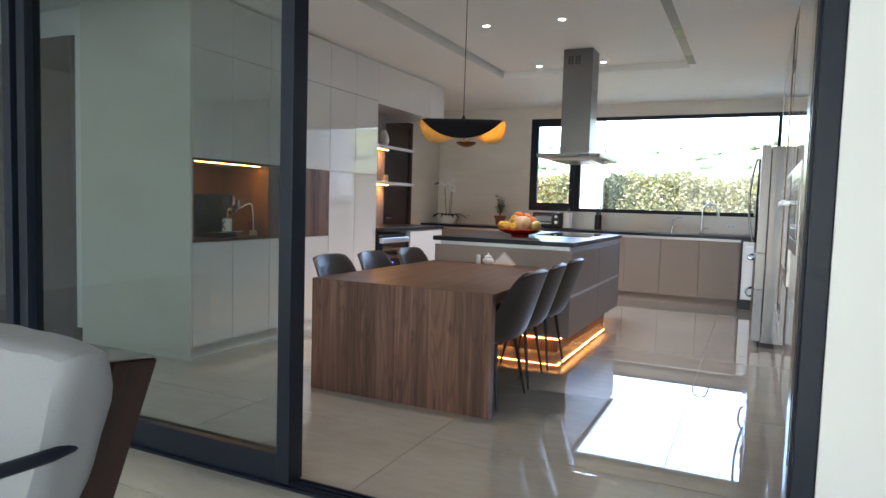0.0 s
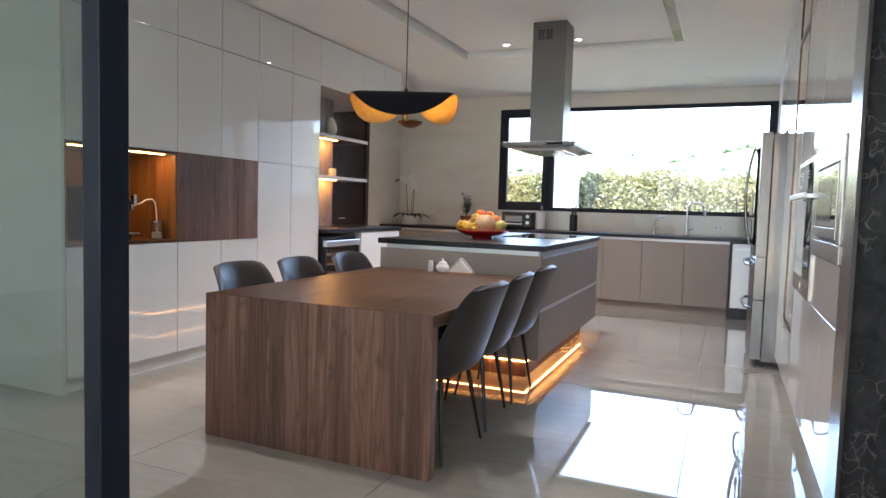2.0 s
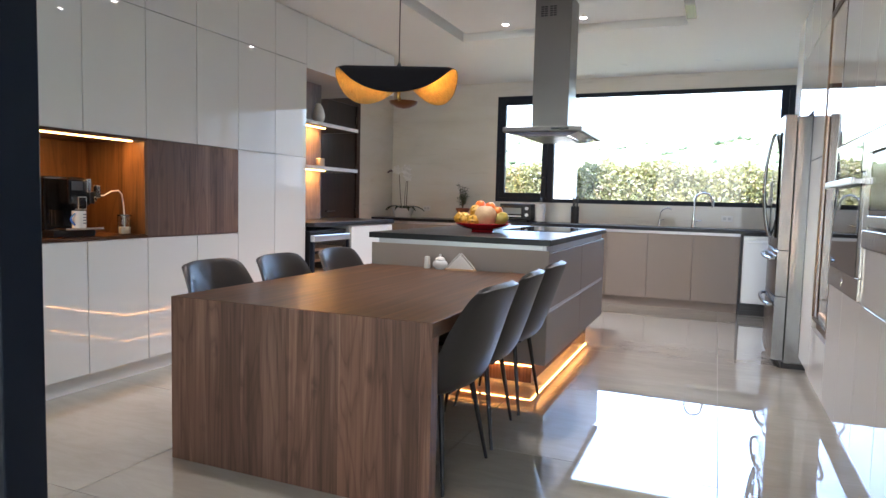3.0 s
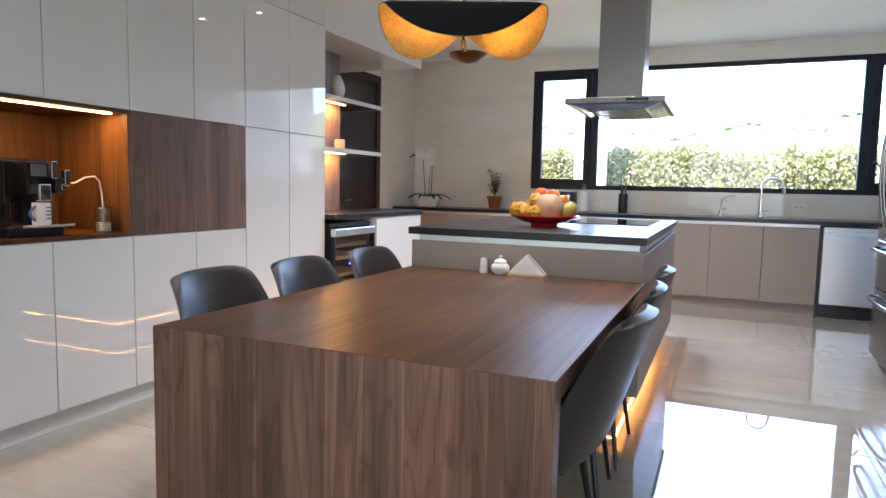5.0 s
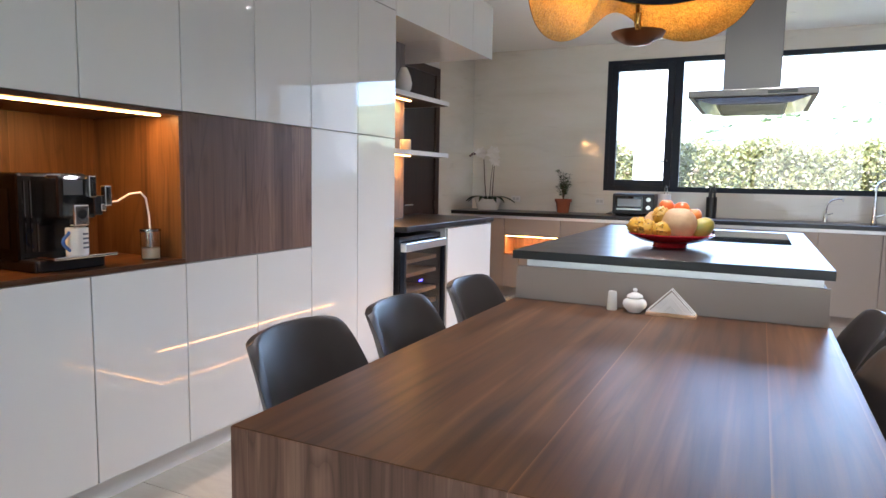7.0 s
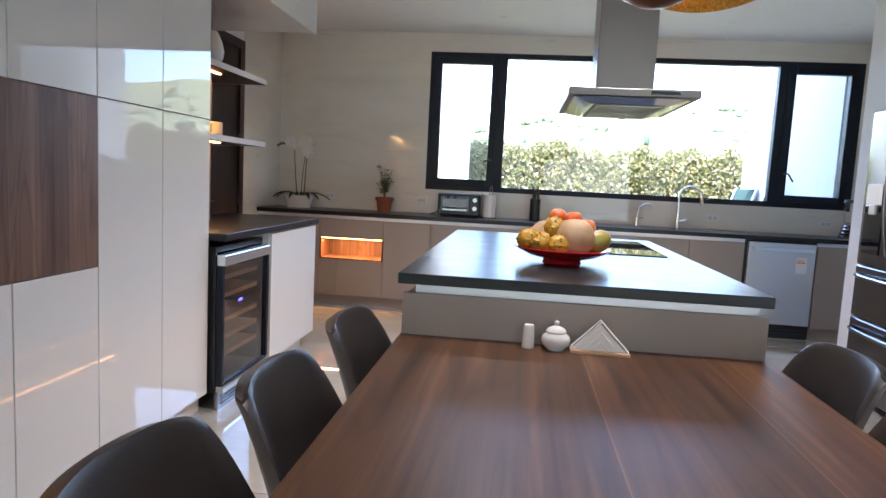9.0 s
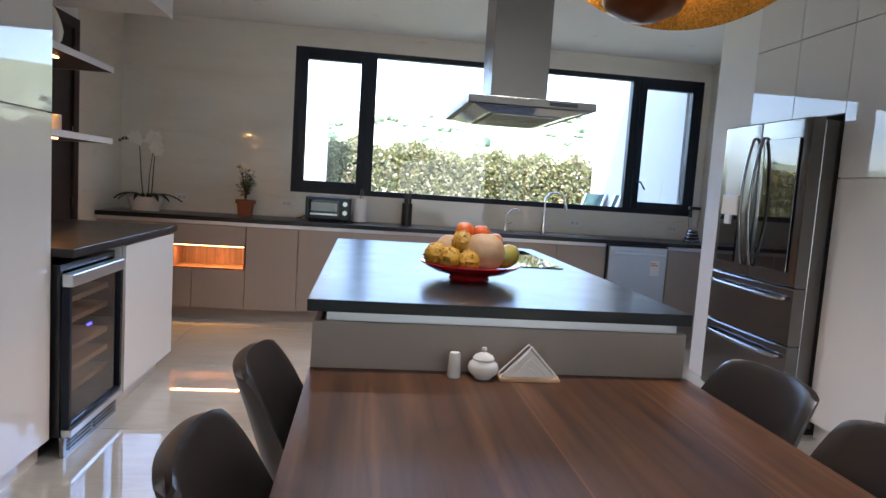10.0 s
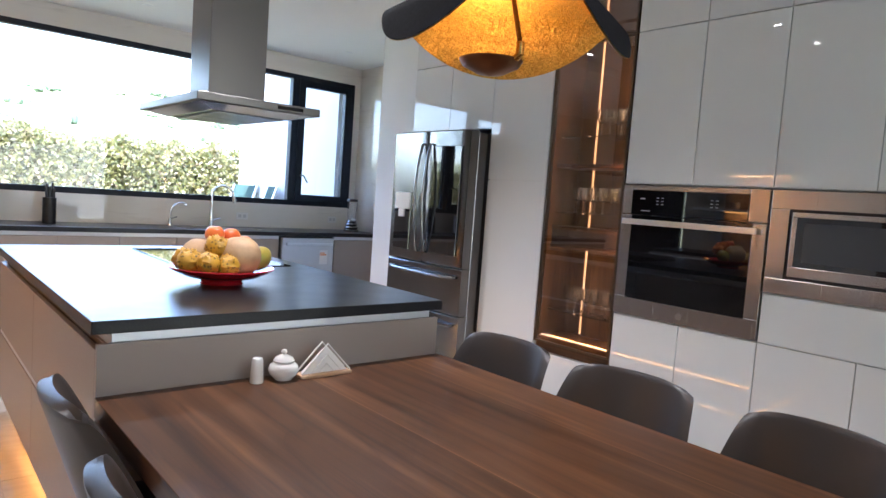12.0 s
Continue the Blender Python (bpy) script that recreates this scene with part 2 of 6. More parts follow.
def marble_dark():
    m = Mat("black_marble_with_pale_veins", (0.03, 0.03, 0.033), 0.4)
    v = m.coords((2.2, 2.2, 1.6), turn=(0, 0.6, 0))
    cloud, w = m.noise(v, 5, 6, 0.65, 1.0), m.n.new("ShaderNodeTexVoronoi")
    w.feature = "DISTANCE_TO_EDGE"
    w.inputs["Scale"].default_value = 4.2
    warp = m.n.new("ShaderNodeVectorMath")
    warp.operation = "ADD"
    nz = m.n.new("ShaderNodeTexNoise")
    nz.inputs["Scale"].default_value = 3.5
    m.l.new(v, nz.inputs["Vector"])
    m.l.new(v, warp.inputs[0])
    m.l.new(nz.outputs["Color"], warp.inputs[1])
    m.l.new(warp.outputs[0], w.inputs["Vector"])
    gate = m.ramp(m.noise(v, 2.6, 3), (0.5, (0, 0, 0)), (0.62, (1, 1, 1)))
    line = m.ramp(w.outputs["Distance"], (0.0, (1, 1, 1)), (0.03, (0, 0, 0)))
    base = m.ramp(cloud, (0.35, (0.018, 0.018, 0.021)), (0.65, (0.06, 0.06, 0.066)))
    m.put("Base Color", m.mix(m.mix(1.0, gate, line, "MULTIPLY"), base, (0.3, 0.29, 0.28)))
    return m.m


FLOOR, TILEWALL, GRANITE, MARBLE = stone_floor(), stone_wall(), stone_counter(), marble_dark()

# ---- mesh helpers ----


def bx(bm, x0, y0, z0, x1, y1, z1, bevel=0.0, segments=2):
    """Adds a box between two corners, with rounded edges if asked."""
    vs = bmesh.ops.create_cube(bm, size=1)["verts"]
    bmesh.ops.transform(bm, matrix=Matrix.LocRotScale(((x0 + x1) / 2, (y0 + y1) / 2, (z0 + z1) / 2), None, (abs(x1 - x0), abs(y1 - y0), abs(z1 - z0))), verts=vs)
    if bevel:
        bmesh.ops.bevel(bm, geom=list({e for v in vs for e in v.link_edges}), offset=bevel, segments=segments, profile=0.5, affect="EDGES")
    return bm


def box(*a, **k):
    return bx(bmesh.new(), *a, **k)


def lathe(bm, profile, x=0, y=0, z=0, n=32, close=True):
    """Turns a profile of (radius, height) about an upright axis."""
    rings = []
    for r, h in profile:
        rings.append([bm.verts.new((x + max(r, 1e-4) * math.cos(2 * math.pi * i / n), y + max(r, 1e-4) * math.sin(2 * math.pi * i / n), z + h)) for i in range(n)])
    for a, b in zip(rings, rings[1:]):
        for i in range(n):
            bm.faces.new((a[i], a[(i + 1) % n], b[(i + 1) % n], b[i]))
    if close:
        bm.faces.new(list(reversed(rings[0])))
        bm.faces.new(rings[-1])
    return bm


def tube(bm, points, radius, n=10, taper=None):
    """A round bar along points; taper gives the radius at the far end."""
    pts = [Vector(p) for p in points]
    rings, last = [], None
    for i, p in enumerate(pts):
        way = (pts[min(i + 1, len(pts) - 1)] - pts[max(i - 1, 0)]).normalized()
        side = (last - way * last.dot(way)) if last else way.orthogonal()
        side.normalize()
        last = side
        up = way.cross(side)
        r = radius if taper is None else radius + (taper - radius) * i / (len(pts) - 1)
        rings.append([bm.verts.new(p + r * (math.cos(2 * math.pi * k / n) * side + math.sin(2 * math.pi * k / n) * up)) for k in range(n)])
    for a, b in zip(rings, rings[1:]):
        for k in range(n):
            bm.faces.new((a[k], a[(k + 1) % n], b[(k + 1) % n], b[k]))
    bm.faces.new(list(reversed(rings[0])))
    bm.faces.new(rings[-1])
    return bm


def thing(name, base, label, category, group="", kind=""):
    ob = new(name)
    ob.location = base
    ob.empty_display_size = 0.1
    return tagged(ob, label, category, group, kind)


def part(name, bm, material, parent=None, label="", smooth=False):
    """Links a bmesh, built in the world's places, as one mesh under a thing or a part."""
    at, p = Vector((0, 0, 0)), parent
    while p:
        at, p = at + p.location, p.parent
    bm.transform(Matrix.Translation(-at))
    bmesh.ops.recalc_face_normals(bm, faces=bm.faces)
    data = bpy.data.meshes.new(name)
    bm.to_mesh(data)
    bm.free()
    data.materials.append(material)
    if smooth:
        data.polygons.foreach_set("use_smooth", [True] * len(data.polygons))
        data.set_sharp_from_angle(angle=radians(40))
    ob = new(name, data)
    ob.parent = parent
    if label:
        ob["label"] = label
    return ob


def structure(name, bm, material, label, category="wall", smooth=False):
    return tagged(part(name, bm, material, None, "", smooth), label, category, "", "structure")


def whole(name, bm, material, label, category, group="", smooth=True):
    """A thing of one mesh, its origin at its base."""
    lo = [min(v.co[i] for v in bm.verts) for i in range(3)]
    hi = [max(v.co[i] for v in bm.verts) for i in range(3)]
    at = Vector(((lo[0] + hi[0]) / 2, (lo[1] + hi[1]) / 2, lo[2]))
    bm.transform(Matrix.Translation(-at))
    ob = part(name, bm, material, None, "", smooth)
    ob.location = at
    return tagged(ob, label, category, group)


# ---- the room ----
# left cabinets face x = -3.83, right cabinets x = 0.14, window wall y = 10.1, sliding door y = 2.36 to 2.46
CEILING = 2.84
LEFT, RIGHT, FAR, NEAR = -4.84, 1.14, 10.1, -3.5

structure("floor", box(-8.2, NEAR - 0.2, -0.2, 2.6, FAR + 0.25, -0.006), paint("grey_grout", (0.3, 0.28, 0.25), 0.7), "grey grouted screed under polished porcelain tiles", "floor")

TRAY = (-2.86, 3.0, -0.69, 7.8)
bm = bmesh.new()
bx(bm, -8.2, NEAR - 0.2, CEILING, TRAY[0], FAR + 0.25, CEILING + 0.3)
bx(bm, TRAY[2], NEAR - 0.2, CEILING, 2.6, FAR + 0.25, CEILING + 0.3)
bx(bm, TRAY[0], NEAR - 0.2, CEILING, TRAY[2], TRAY[1], CEILING + 0.3)
bx(bm, TRAY[0], TRAY[3], CEILING, TRAY[2], FAR + 0.25, CEILING + 0.3)
# panel stops short of two sides: a gap added for the tray's dark shade
bx(bm, TRAY[0] + 0.05, TRAY[1], CEILING + 0.065, TRAY[2], TRAY[3] - 0.05, CEILING + 0.2)
bx(bm, TRAY[0], TRAY[1], CEILING + 0.25, TRAY[2], TRAY[3], CEILING + 0.3)
# slab over the rear, out of view, added to keep direct sun out
bx(bm, -8.4, NEAR - 3.6, CEILING, 2.6, NEAR - 0.2, CEILING + 0.3)
structure("ceiling", bm, CEIL, "white painted ceiling with a shallow recessed tray and an unseen sun-blocking slab", "ceiling")

WX0, WX1, WZ0, WZ1 = -3.22, 1.06, 1.212, 2.648
bm = bmesh.new()
bx(bm, LEFT - 0.2, FAR, 0, WX0, FAR + 0.25, CEILING)
bx(bm, WX1, FAR, 0, RIGHT + 0.2, FAR + 0.25, CEILING)
bx(bm, WX0, FAR, 0, WX1, FAR + 0.25, WZ0)
bx(bm, WX0, FAR, WZ1, WX1, FAR + 0.25, CEILING)
structure("wall_window", bm, TILEWALL, "cream streaked porcelain clad wall around the wide window")
structure("wall_left", box(LEFT - 0.2, 9.12, 0, LEFT, FAR, CEILING), TILEWALL, "cream streaked porcelain clad side wall")
bm = bmesh.new()
bx(bm, LEFT - 0.2, 6.5, 0, LEFT, 8.2, CEILING)
bx(bm, LEFT - 0.2, 8.2, 2.5, LEFT, 9.12, CEILING)
structure("wall_passage", bm, WHITE, "white wall behind the bar with the dark door's opening")
structure("wall_right", box(RIGHT, 8.37, 0, RIGHT + 0.2, FAR, CEILING), TILEWALL, "pale glossy porcelain side wall by the sink counter")
structure("wall_column", box(0.26, 7.87, 0, RIGHT + 0.2, 8.37, CEILING), WHITE, "white painted wall end beside the refrigerator")
structure("wall_right_rear", box(0.88, 2.46, 0, 1.08, 7.87, CEILING), WHITE, "white wall behind the tall cabinets")
structure("wall_left_end", box(-5.08, 3.765, 0, -3.832, 3.787, CEILING), TILEWALL, "streaked porcelain clad end wall of the cabinet run")
structure("wall_left_rear", box(-5.08, 3.787, 0, -4.88, 6.5, CEILING), WHITE, "white wall behind the left cabinet run")
structure("wall_hall", box(-8.2, 3.84, 0, -5.08, 4.0, CEILING), WHITE, "white hall wall with a dark baseboard")
structure("baseboard", box(-5.25, 3.825, 0, -5.081, 3.84, 0.1), DARKWOOD, "dark wooden baseboard of the hall wall", "trim")
structure("door_hall", box(-8.2, 3.8, 0, -5.252, 3.839, 2.6), DARKWOOD, "dark brown wooden hall door, closed", "door")
# the wall with the sliding door
bm = bmesh.new()
bx(bm, 0.245, 2.34, 0, 2.6, 2.46, CEILING)
bx(bm, -8.2, 2.34, 2.62, 0.245, 2.46, CEILING)
bx(bm, -8.2, 2.34, 0, -5.6, 2.46, 2.62)
structure("wall_sliding_door", bm, WHITE, "white painted wall that holds the sliding glass door")
bm = bmesh.new()
bx(bm, -8.4, NEAR - 0.2, 0, -8.2, 4.8, CEILING)
bx(bm, 2.4, NEAR - 0.2, 0, 2.6, 2.34, CEILING)
bx(bm, -8.2, NEAR - 0.2, 2.75, 2.4, NEAR, CEILING)
bx(bm, -8.2, NEAR - 0.2, 0, -5.7, NEAR, 2.75)
bx(bm, 1.9, NEAR - 0.2, 0, 2.4, NEAR, 2.75)
# wall beyond the opening, out of view, added to block the bright outdoors
bx(bm, -8.4, NEAR - 3.8, 0, 2.6, NEAR - 3.602, CEILING)
structure("wall_living", bm, WHITE, "plain white walls of the living room, with an unseen light-blocking wall")

# sliding door: fixed jambs, track and two leaves
bm = bmesh.new()
bx(bm, 0.18, 2.36, 0, 0.245, 2.46, 2.62, 0.004)
bx(bm, 0.172, 2.395, 0, 0.18, 2.425, 2.62)
structure("door_jamb", bm, BLACKALU, "black aluminium jamb of the sliding glass door", "door frame")
bm = bmesh.new()
bx(bm, -3.74, 2.35, 0.0, 0.163, 2.46, 0.012)
for y in (2.375, 2.405, 2.435):
    bx(bm, -3.74, y - 0.004, 0.012, 0.163, y + 0.004, 0.022)
structure("door_track", bm, BLACKALU, "black aluminium floor track of the sliding door", "door frame")


def sliding_leaf(x0, x1, y0, y1, name):
    ob = thing(name, ((x0 + x1) / 2, (y0 + y1) / 2, 0.022), "sliding glass door leaf with a black aluminium frame, slid open", "door", kind="structure")
    part("stile", box(x1 - 0.07, y0, 0.022, x1, y1, 2.6, bevel=0.004), BLACKALU, ob)
    part("stile", box(x0, y0, 0.022, x0 + 0.07, y1, 2.6, bevel=0.004), BLACKALU, ob)
    part("bottom_rail", box(x0 + 0.07, y0 + 0.01, 0.022, x1 - 0.07, y1 - 0.01, 0.14, bevel=0.003), BLACKALU, ob)
    part("top_rail", box(x0 + 0.07, y0 + 0.01, 2.48, x1 - 0.07, y1 - 0.01, 2.6, bevel=0.003), BLACKALU, ob)
    pane = part("pane", box(x0 + 0.065, (y0 + y1) / 2 - 0.004, 0.135, x1 - 0.065, (y0 + y1) / 2 + 0.004, 2.485), DOORGLASS, ob, "green-tinted glass pane")
    pane.visible_shadow = False


sliding_leaf(-3.62, -1.74, 2.357, 2.454, "door_1")
sliding_leaf(-5.58, -3.68, 2.357, 2.454, "door_2")

# dark door in the passage behind the bar
ob = thing("door_3", (LEFT + 0.01, 8.66, 0), "dark brown wooden door with steel hinges, closed", "door", kind="structure")
part("leaf", box(LEFT - 0.05, 8.24, 0.005, LEFT - 0.005, 9.03, 2.42, bevel=0.003), DARKWOOD, ob)
part("frame", bx(box(LEFT - 0.1, 9.03, 0, LEFT + 0.015, 9.12, 2.5), LEFT - 0.1, 8.2, 2.42, LEFT + 0.015, 9.03, 2.5), DARKWOOD, ob)
for z in (0.98, 1.55, 2.18):
    part("hinge", box(LEFT - 0.01, 9.015, z, LEFT + 0.012, 9.03, z + 0.1, bevel=0.002), STEEL, ob, "steel hinge")
h = tube(bmesh.new(), [(LEFT, 8.32, 1.04), (LEFT + 0.05, 8.32, 1.04), (LEFT + 0.055, 8.36, 1.04), (LEFT + 0.055, 8.44, 1.04)], 0.009)
part("handle", h, STEEL, ob, "steel lever handle", True)

# window: black frame, left and right casements, wide fixed light
ob = thing("window_1", ((WX0 + WX1) / 2, FAR + 0.03, WZ0), "wide black aluminium kitchen window with two casements", "window", kind="structure")
FY0, FY1 = FAR + 0.0, FAR + 0.08
bm = bmesh.new()
bx(bm, WX0, FY0, WZ0, WX1, FY1, WZ0 + 0.055)
bx(bm, WX0, FY0, WZ1 - 0.05, WX1, FY1, WZ1)
for a, b in ((WX0, WX0 + 0.05), (-2.5, -2.415), (0.27, 0.35), (WX1 - 0.05, WX1)):
    bx(bm, a, FY0, WZ0 + 0.055, b, FY1, WZ1 - 0.05)
part("window_frame", bm, BLACKALU, ob)
for a, b, hx in ((WX0 + 0.05, -2.5, -2.545), (0.35, WX1 - 0.05, 0.4)):
    bm = bmesh.new()
    z0, z1, y0, y1 = WZ0 + 0.055, WZ1 - 0.05, FY0 - 0.015, FY1 - 0.02
    bx(bm, a, y0, z0, a + 0.075, y1, z1, 0.004)
    bx(bm, b - 0.075, y0, z0, b, y1, z1, 0.004)
    bx(bm, a + 0.075, y0, z0, b - 0.075, y1, z0 + 0.07, 0.004)
    bx(bm, a + 0.075, y0, z1 - 0.07, b - 0.075, y1, z1, 0.004)
    sash = part("casement", bm, BLACKALU, ob)
    p = part("pane", box(a + 0.073, y0 + 0.03, z0 + 0.068, b - 0.073, y0 + 0.036, z1 - 0.068), WINGLASS, sash)
    p.visible_shadow = False
    s = -1 if hx < 0 else 1
    hd = tube(bmesh.new(), [(hx, y0 + 0.002, 1.55), (hx, y0 - 0.045, 1.55), (hx + s * 0.02, y0 - 0.05, 1.545), (hx + s * 0.07, y0 - 0.05, 1.53 if s < 0 else 1.47)], 0.009)
    part("handle", hd, BLACK, sash, "black lever handle", True)
p = part("pane", box(-2.42, FY0 + 0.03, WZ0 + 0.05, 0.275, FY0 + 0.036, WZ1 - 0.045), WINGLASS, ob)
p.visible_shadow = False

# ---- outdoors ----


def garden_green(name, dark, light, scale):
    m = Mat(name, light, 0.6)
    f = m.noise(m.coords(), scale, 5, 0.6)
    m.put("Base Color", m.ramp(f, (0.3, dark), (0.7, light)))
    return m.m


GRASS = garden_green("lawn", (0.2, 0.22, 0.1), (0.29, 0.3, 0.14), 0.03)
HILLS = garden_green("far_hill_green", (0.075, 0.105, 0.045), (0.19, 0.2, 0.09), 0.014)
# white render toned blue-grey: the wing wall's shade is put into the colour
RENDERED = paint("shade_greyed_render", (0.42, 0.435, 0.445), 0.85, 0.06, 5, 0.3)
bm = bmesh.new()
bmesh.ops.create_grid(bm, x_segments=120, y_segments=120, size=1500)
for v in bm.verts:
    d = v.co.y - 60
    if d > 0:
        v.co.z = min(d / 400, 1.5) ** 1.2 * (42 + 0.02 * v.co.x + 14 * noise.noise(Vector((v.co.x / 240, v.co.y / 240, 3)))) + 6 * noise.noise(v.co / 60)
    v.co.z -= 0.45
for f in bm.faces:
    f.material_index = int(f.calc_center_median().y > 60)
structure("ground", bm, GRASS, "lawn rising to green hills far behind the hedge", "ground", True).data.materials.append(HILLS)
# unseen wall added above the window so its shadow falls on the wing
structure("wall_sun_blocker", box(-8.2, FAR + 0.02, CEILING + 0.302, 2.6, FAR + 0.25, 6.8), WHITE, "unseen wall above the kitchen window, added to shade the side wing")
structure("wall_outdoor", box(1.0, FAR + 0.25, -0.45, 1.2, 13.2, 4.2), RENDERED, "rendered wall of the house's side wing, its shade put into grey")
structure("wall_outdoor_column", box(-3.8, 15.3, -0.45, -3.2, 15.6, 4.2), RENDERED, "rendered column outside the window, its shade put into grey")


# hedge of many small leaves; darker filler core stands for its shaded depth
hr = np.random.default_rng(3)
N = 150000
hx, hz = hr.uniform(-11, 7, N), hr.uniform(0.3, 1, N)
bulge = np.array([noise.noise(Vector((a * 1.3, b * 3, 5))) for a, b in zip(hx, hz)])
crest = np.array([noise.noise(Vector((a * 0.9, 2, 1))) * 0.2 + noise.noise(Vector((a * 3.1, 7, 1))) * 0.22 for a in hx])
hy = 16.2 - 0.22 * bulge + 0.4 * hz ** 3 + hr.normal(0, 0.2, N)
pz = -0.45 + hz * (2.52 + crest)
ways = hr.normal(0, 1, (N, 3))
ways[:, 1] = -abs(ways[:, 1]) * 0.6
ways /= np.linalg.norm(ways, axis=1)[:, None]
sides = np.cross(ways, hr.normal(0, 1, (N, 3)))
sides /= np.linalg.norm(sides, axis=1)[:, None]
at = np.stack((hx, hy, pz), 1)
ln, wd = hr.uniform(0.045, 0.1, N)[:, None], hr.uniform(0.018, 0.036, N)[:, None]
pts = np.stack((at, at + ways * ln * 0.5 + sides * wd, at + ways * ln, at + ways * ln * 0.5 - sides * wd), 1).reshape(-1, 3)
data = bpy.data.meshes.new("hedge_leaves")
data.from_pydata(pts.tolist(), [], np.arange(4 * N).reshape(-1, 4).tolist())
HEDGE = Mat("hedge_leaves", (0.09, 0.13, 0.03), 0.5)
hg = HEDGE.n.new("ShaderNodeNewGeometry")
HEDGE.put("Base Color", HEDGE.ramp(hg.outputs["Random Per Island"], (0.0, (0.06, 0.075, 0.03)), (0.5, (0.1, 0.105, 0.042)), (0.8, (0.14, 0.13, 0.055)), (1.0, (0.17, 0.12, 0.085))))
# thin leaves let a part of the sun through
through_leaf, blend = HEDGE.n.new("ShaderNodeBsdfTranslucent"), HEDGE.n.new("ShaderNodeMixShader")
through_leaf.inputs["Color"].default_value = (0.16, 0.16, 0.05, 1)
blend.inputs[0].default_value = 0.4
HEDGE.l.new(HEDGE.b.outputs[0], blend.inputs[1])
HEDGE.l.new(through_leaf.outputs[0], blend.inputs[2])
HEDGE.l.new(blend.outputs[0], HEDGE.n["Material Output"].inputs["Surface"])
data.materials.append(HEDGE.m)
hedge = tagged(new("hedge", data), "tall sunlit garden hedge of small leaves", "hedge", "", "stuff")
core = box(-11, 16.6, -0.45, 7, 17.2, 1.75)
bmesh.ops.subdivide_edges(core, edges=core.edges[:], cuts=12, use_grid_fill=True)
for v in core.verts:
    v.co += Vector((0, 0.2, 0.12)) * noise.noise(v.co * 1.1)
part("core", core, garden_green("hedge_depth_shade", (0.03, 0.036, 0.018), (0.06, 0.066, 0.032), 5), hedge, "filler block, coloured for the shaded inside")
# far trees on the hills
TREE = garden_green("far_tree_green", (0.02, 0.04, 0.018), (0.05, 0.08, 0.035), 0.4)
tr = random.Random(8)
ball = bmesh.new()
bmesh.ops.create_icosphere(ball, subdivisions=2, radius=1)
bv, bf = [v.co.copy() for v in ball.verts], [[v.index for v in f.verts] for f in ball.faces]
ball.free()
wv, wf = [], []
for i in range(420):
    x, y = tr.uniform(-420, 330), tr.uniform(190, 560)
    if noise.noise(Vector((x / 45, y / 45, 9))) < -0.05:
        continue
    d = y - 60
    z = min(d / 400, 1.5) ** 1.2 * (42 + 0.02 * x + 14 * noise.noise(Vector((x / 240, y / 240, 3)))) + 6 * noise.noise(Vector((x, y, 0)) / 60) - 1.5
    for k in range(4):
        r, o = tr.uniform(0.9, 2.4), Vector((x + tr.uniform(-3, 3), y + tr.uniform(-3, 3), z + tr.uniform(0, 2)))
        wf += [[q + len(wv) for q in f] for f in bf]
        wv += [(o + v * r * (1 + 0.5 * noise.noise(v * 2 + o))) for v in bv]
data = bpy.data.meshes.new("far_wood")
data.from_pydata(wv, [], wf)
data.materials.append(TREE)
tagged(new("far_wood", data), "scattered far trees on the green hills", "trees", "", "stuff")


def garden_chair(x, y, turn):
    ob = thing("garden_chair", (0, 0, 0), "teal folding garden chair by the white wall", "garden chair", "garden chairs")
    for s in (-0.24, 0.24):
        part("frame", tube(bmesh.new(), [(s, 0.3, 0), (s, -0.1, 0.45), (s, -0.28, 1.0)], 0.014), ALU, ob)
        part("frame", tube(bmesh.new(), [(s, -0.3, 0), (s, 0.28, 0.45)], 0.014), ALU, ob)
    sling = bmesh.new()
    rows = [[sling.verts.new((u, yy, zz)) for u in (-0.23, 0.23)] for yy, zz in ((0.28, 0.45), (0.1, 0.4), (-0.1, 0.45), (-0.2, 0.72), (-0.28, 1.0))]
    for p, q in zip(rows, rows[1:]):
        sling.faces.new((p[0], p[1], q[1], q[0]))
    bmesh.ops.solidify(sling, geom=sling.faces[:], thickness=0.008)
    part("sling", sling, paint("teal_cloth", (0.035, 0.085, 0.078), 0.8), ob, "teal cloth sling")
    ob.matrix_basis = pose(x, y, 0.001, 0, 0, turn) @ Matrix.Scale(1.4, 4)


structure("terrace", box(-3.0, FAR + 0.252, -0.46, 0.998, 13.4, 0.0), paint("pale_terrace_stone", (0.4, 0.38, 0.34), 0.7, 0.08, 4, 0.3), "pale stone terrace outside the kitchen window", "terrace")
garden_chair(0.52, 11.9, 75)
garden_chair(0.55, 12.75, 95)

# ---- left cabinet run ----
GAP = 0.0025
hang = random.Random(21)


def front(x, y0, y1, z0, z1, parent, material, name="door", towards=1):
    """A slab door or drawer front in a plane of constant x, whose face looks along towards."""
    a, b = (x - 0.02, x) if towards > 0 else (x, x + 0.02)
    slab = box(a, y0 + GAP, z0 + GAP, b, y1 - GAP, z1 - GAP, bevel=0.0015, segments=1)
    middle = Matrix.Translation((x, (y0 + y1) / 2, (z0 + z1) / 2))
    slab.transform(middle @ pose(0, 0, 0, 0, hang.uniform(-0.07, 0.07), hang.uniform(-0.13, 0.13)) @ middle.inverted())
    return part(name, slab, material, parent)


CX = -3.83
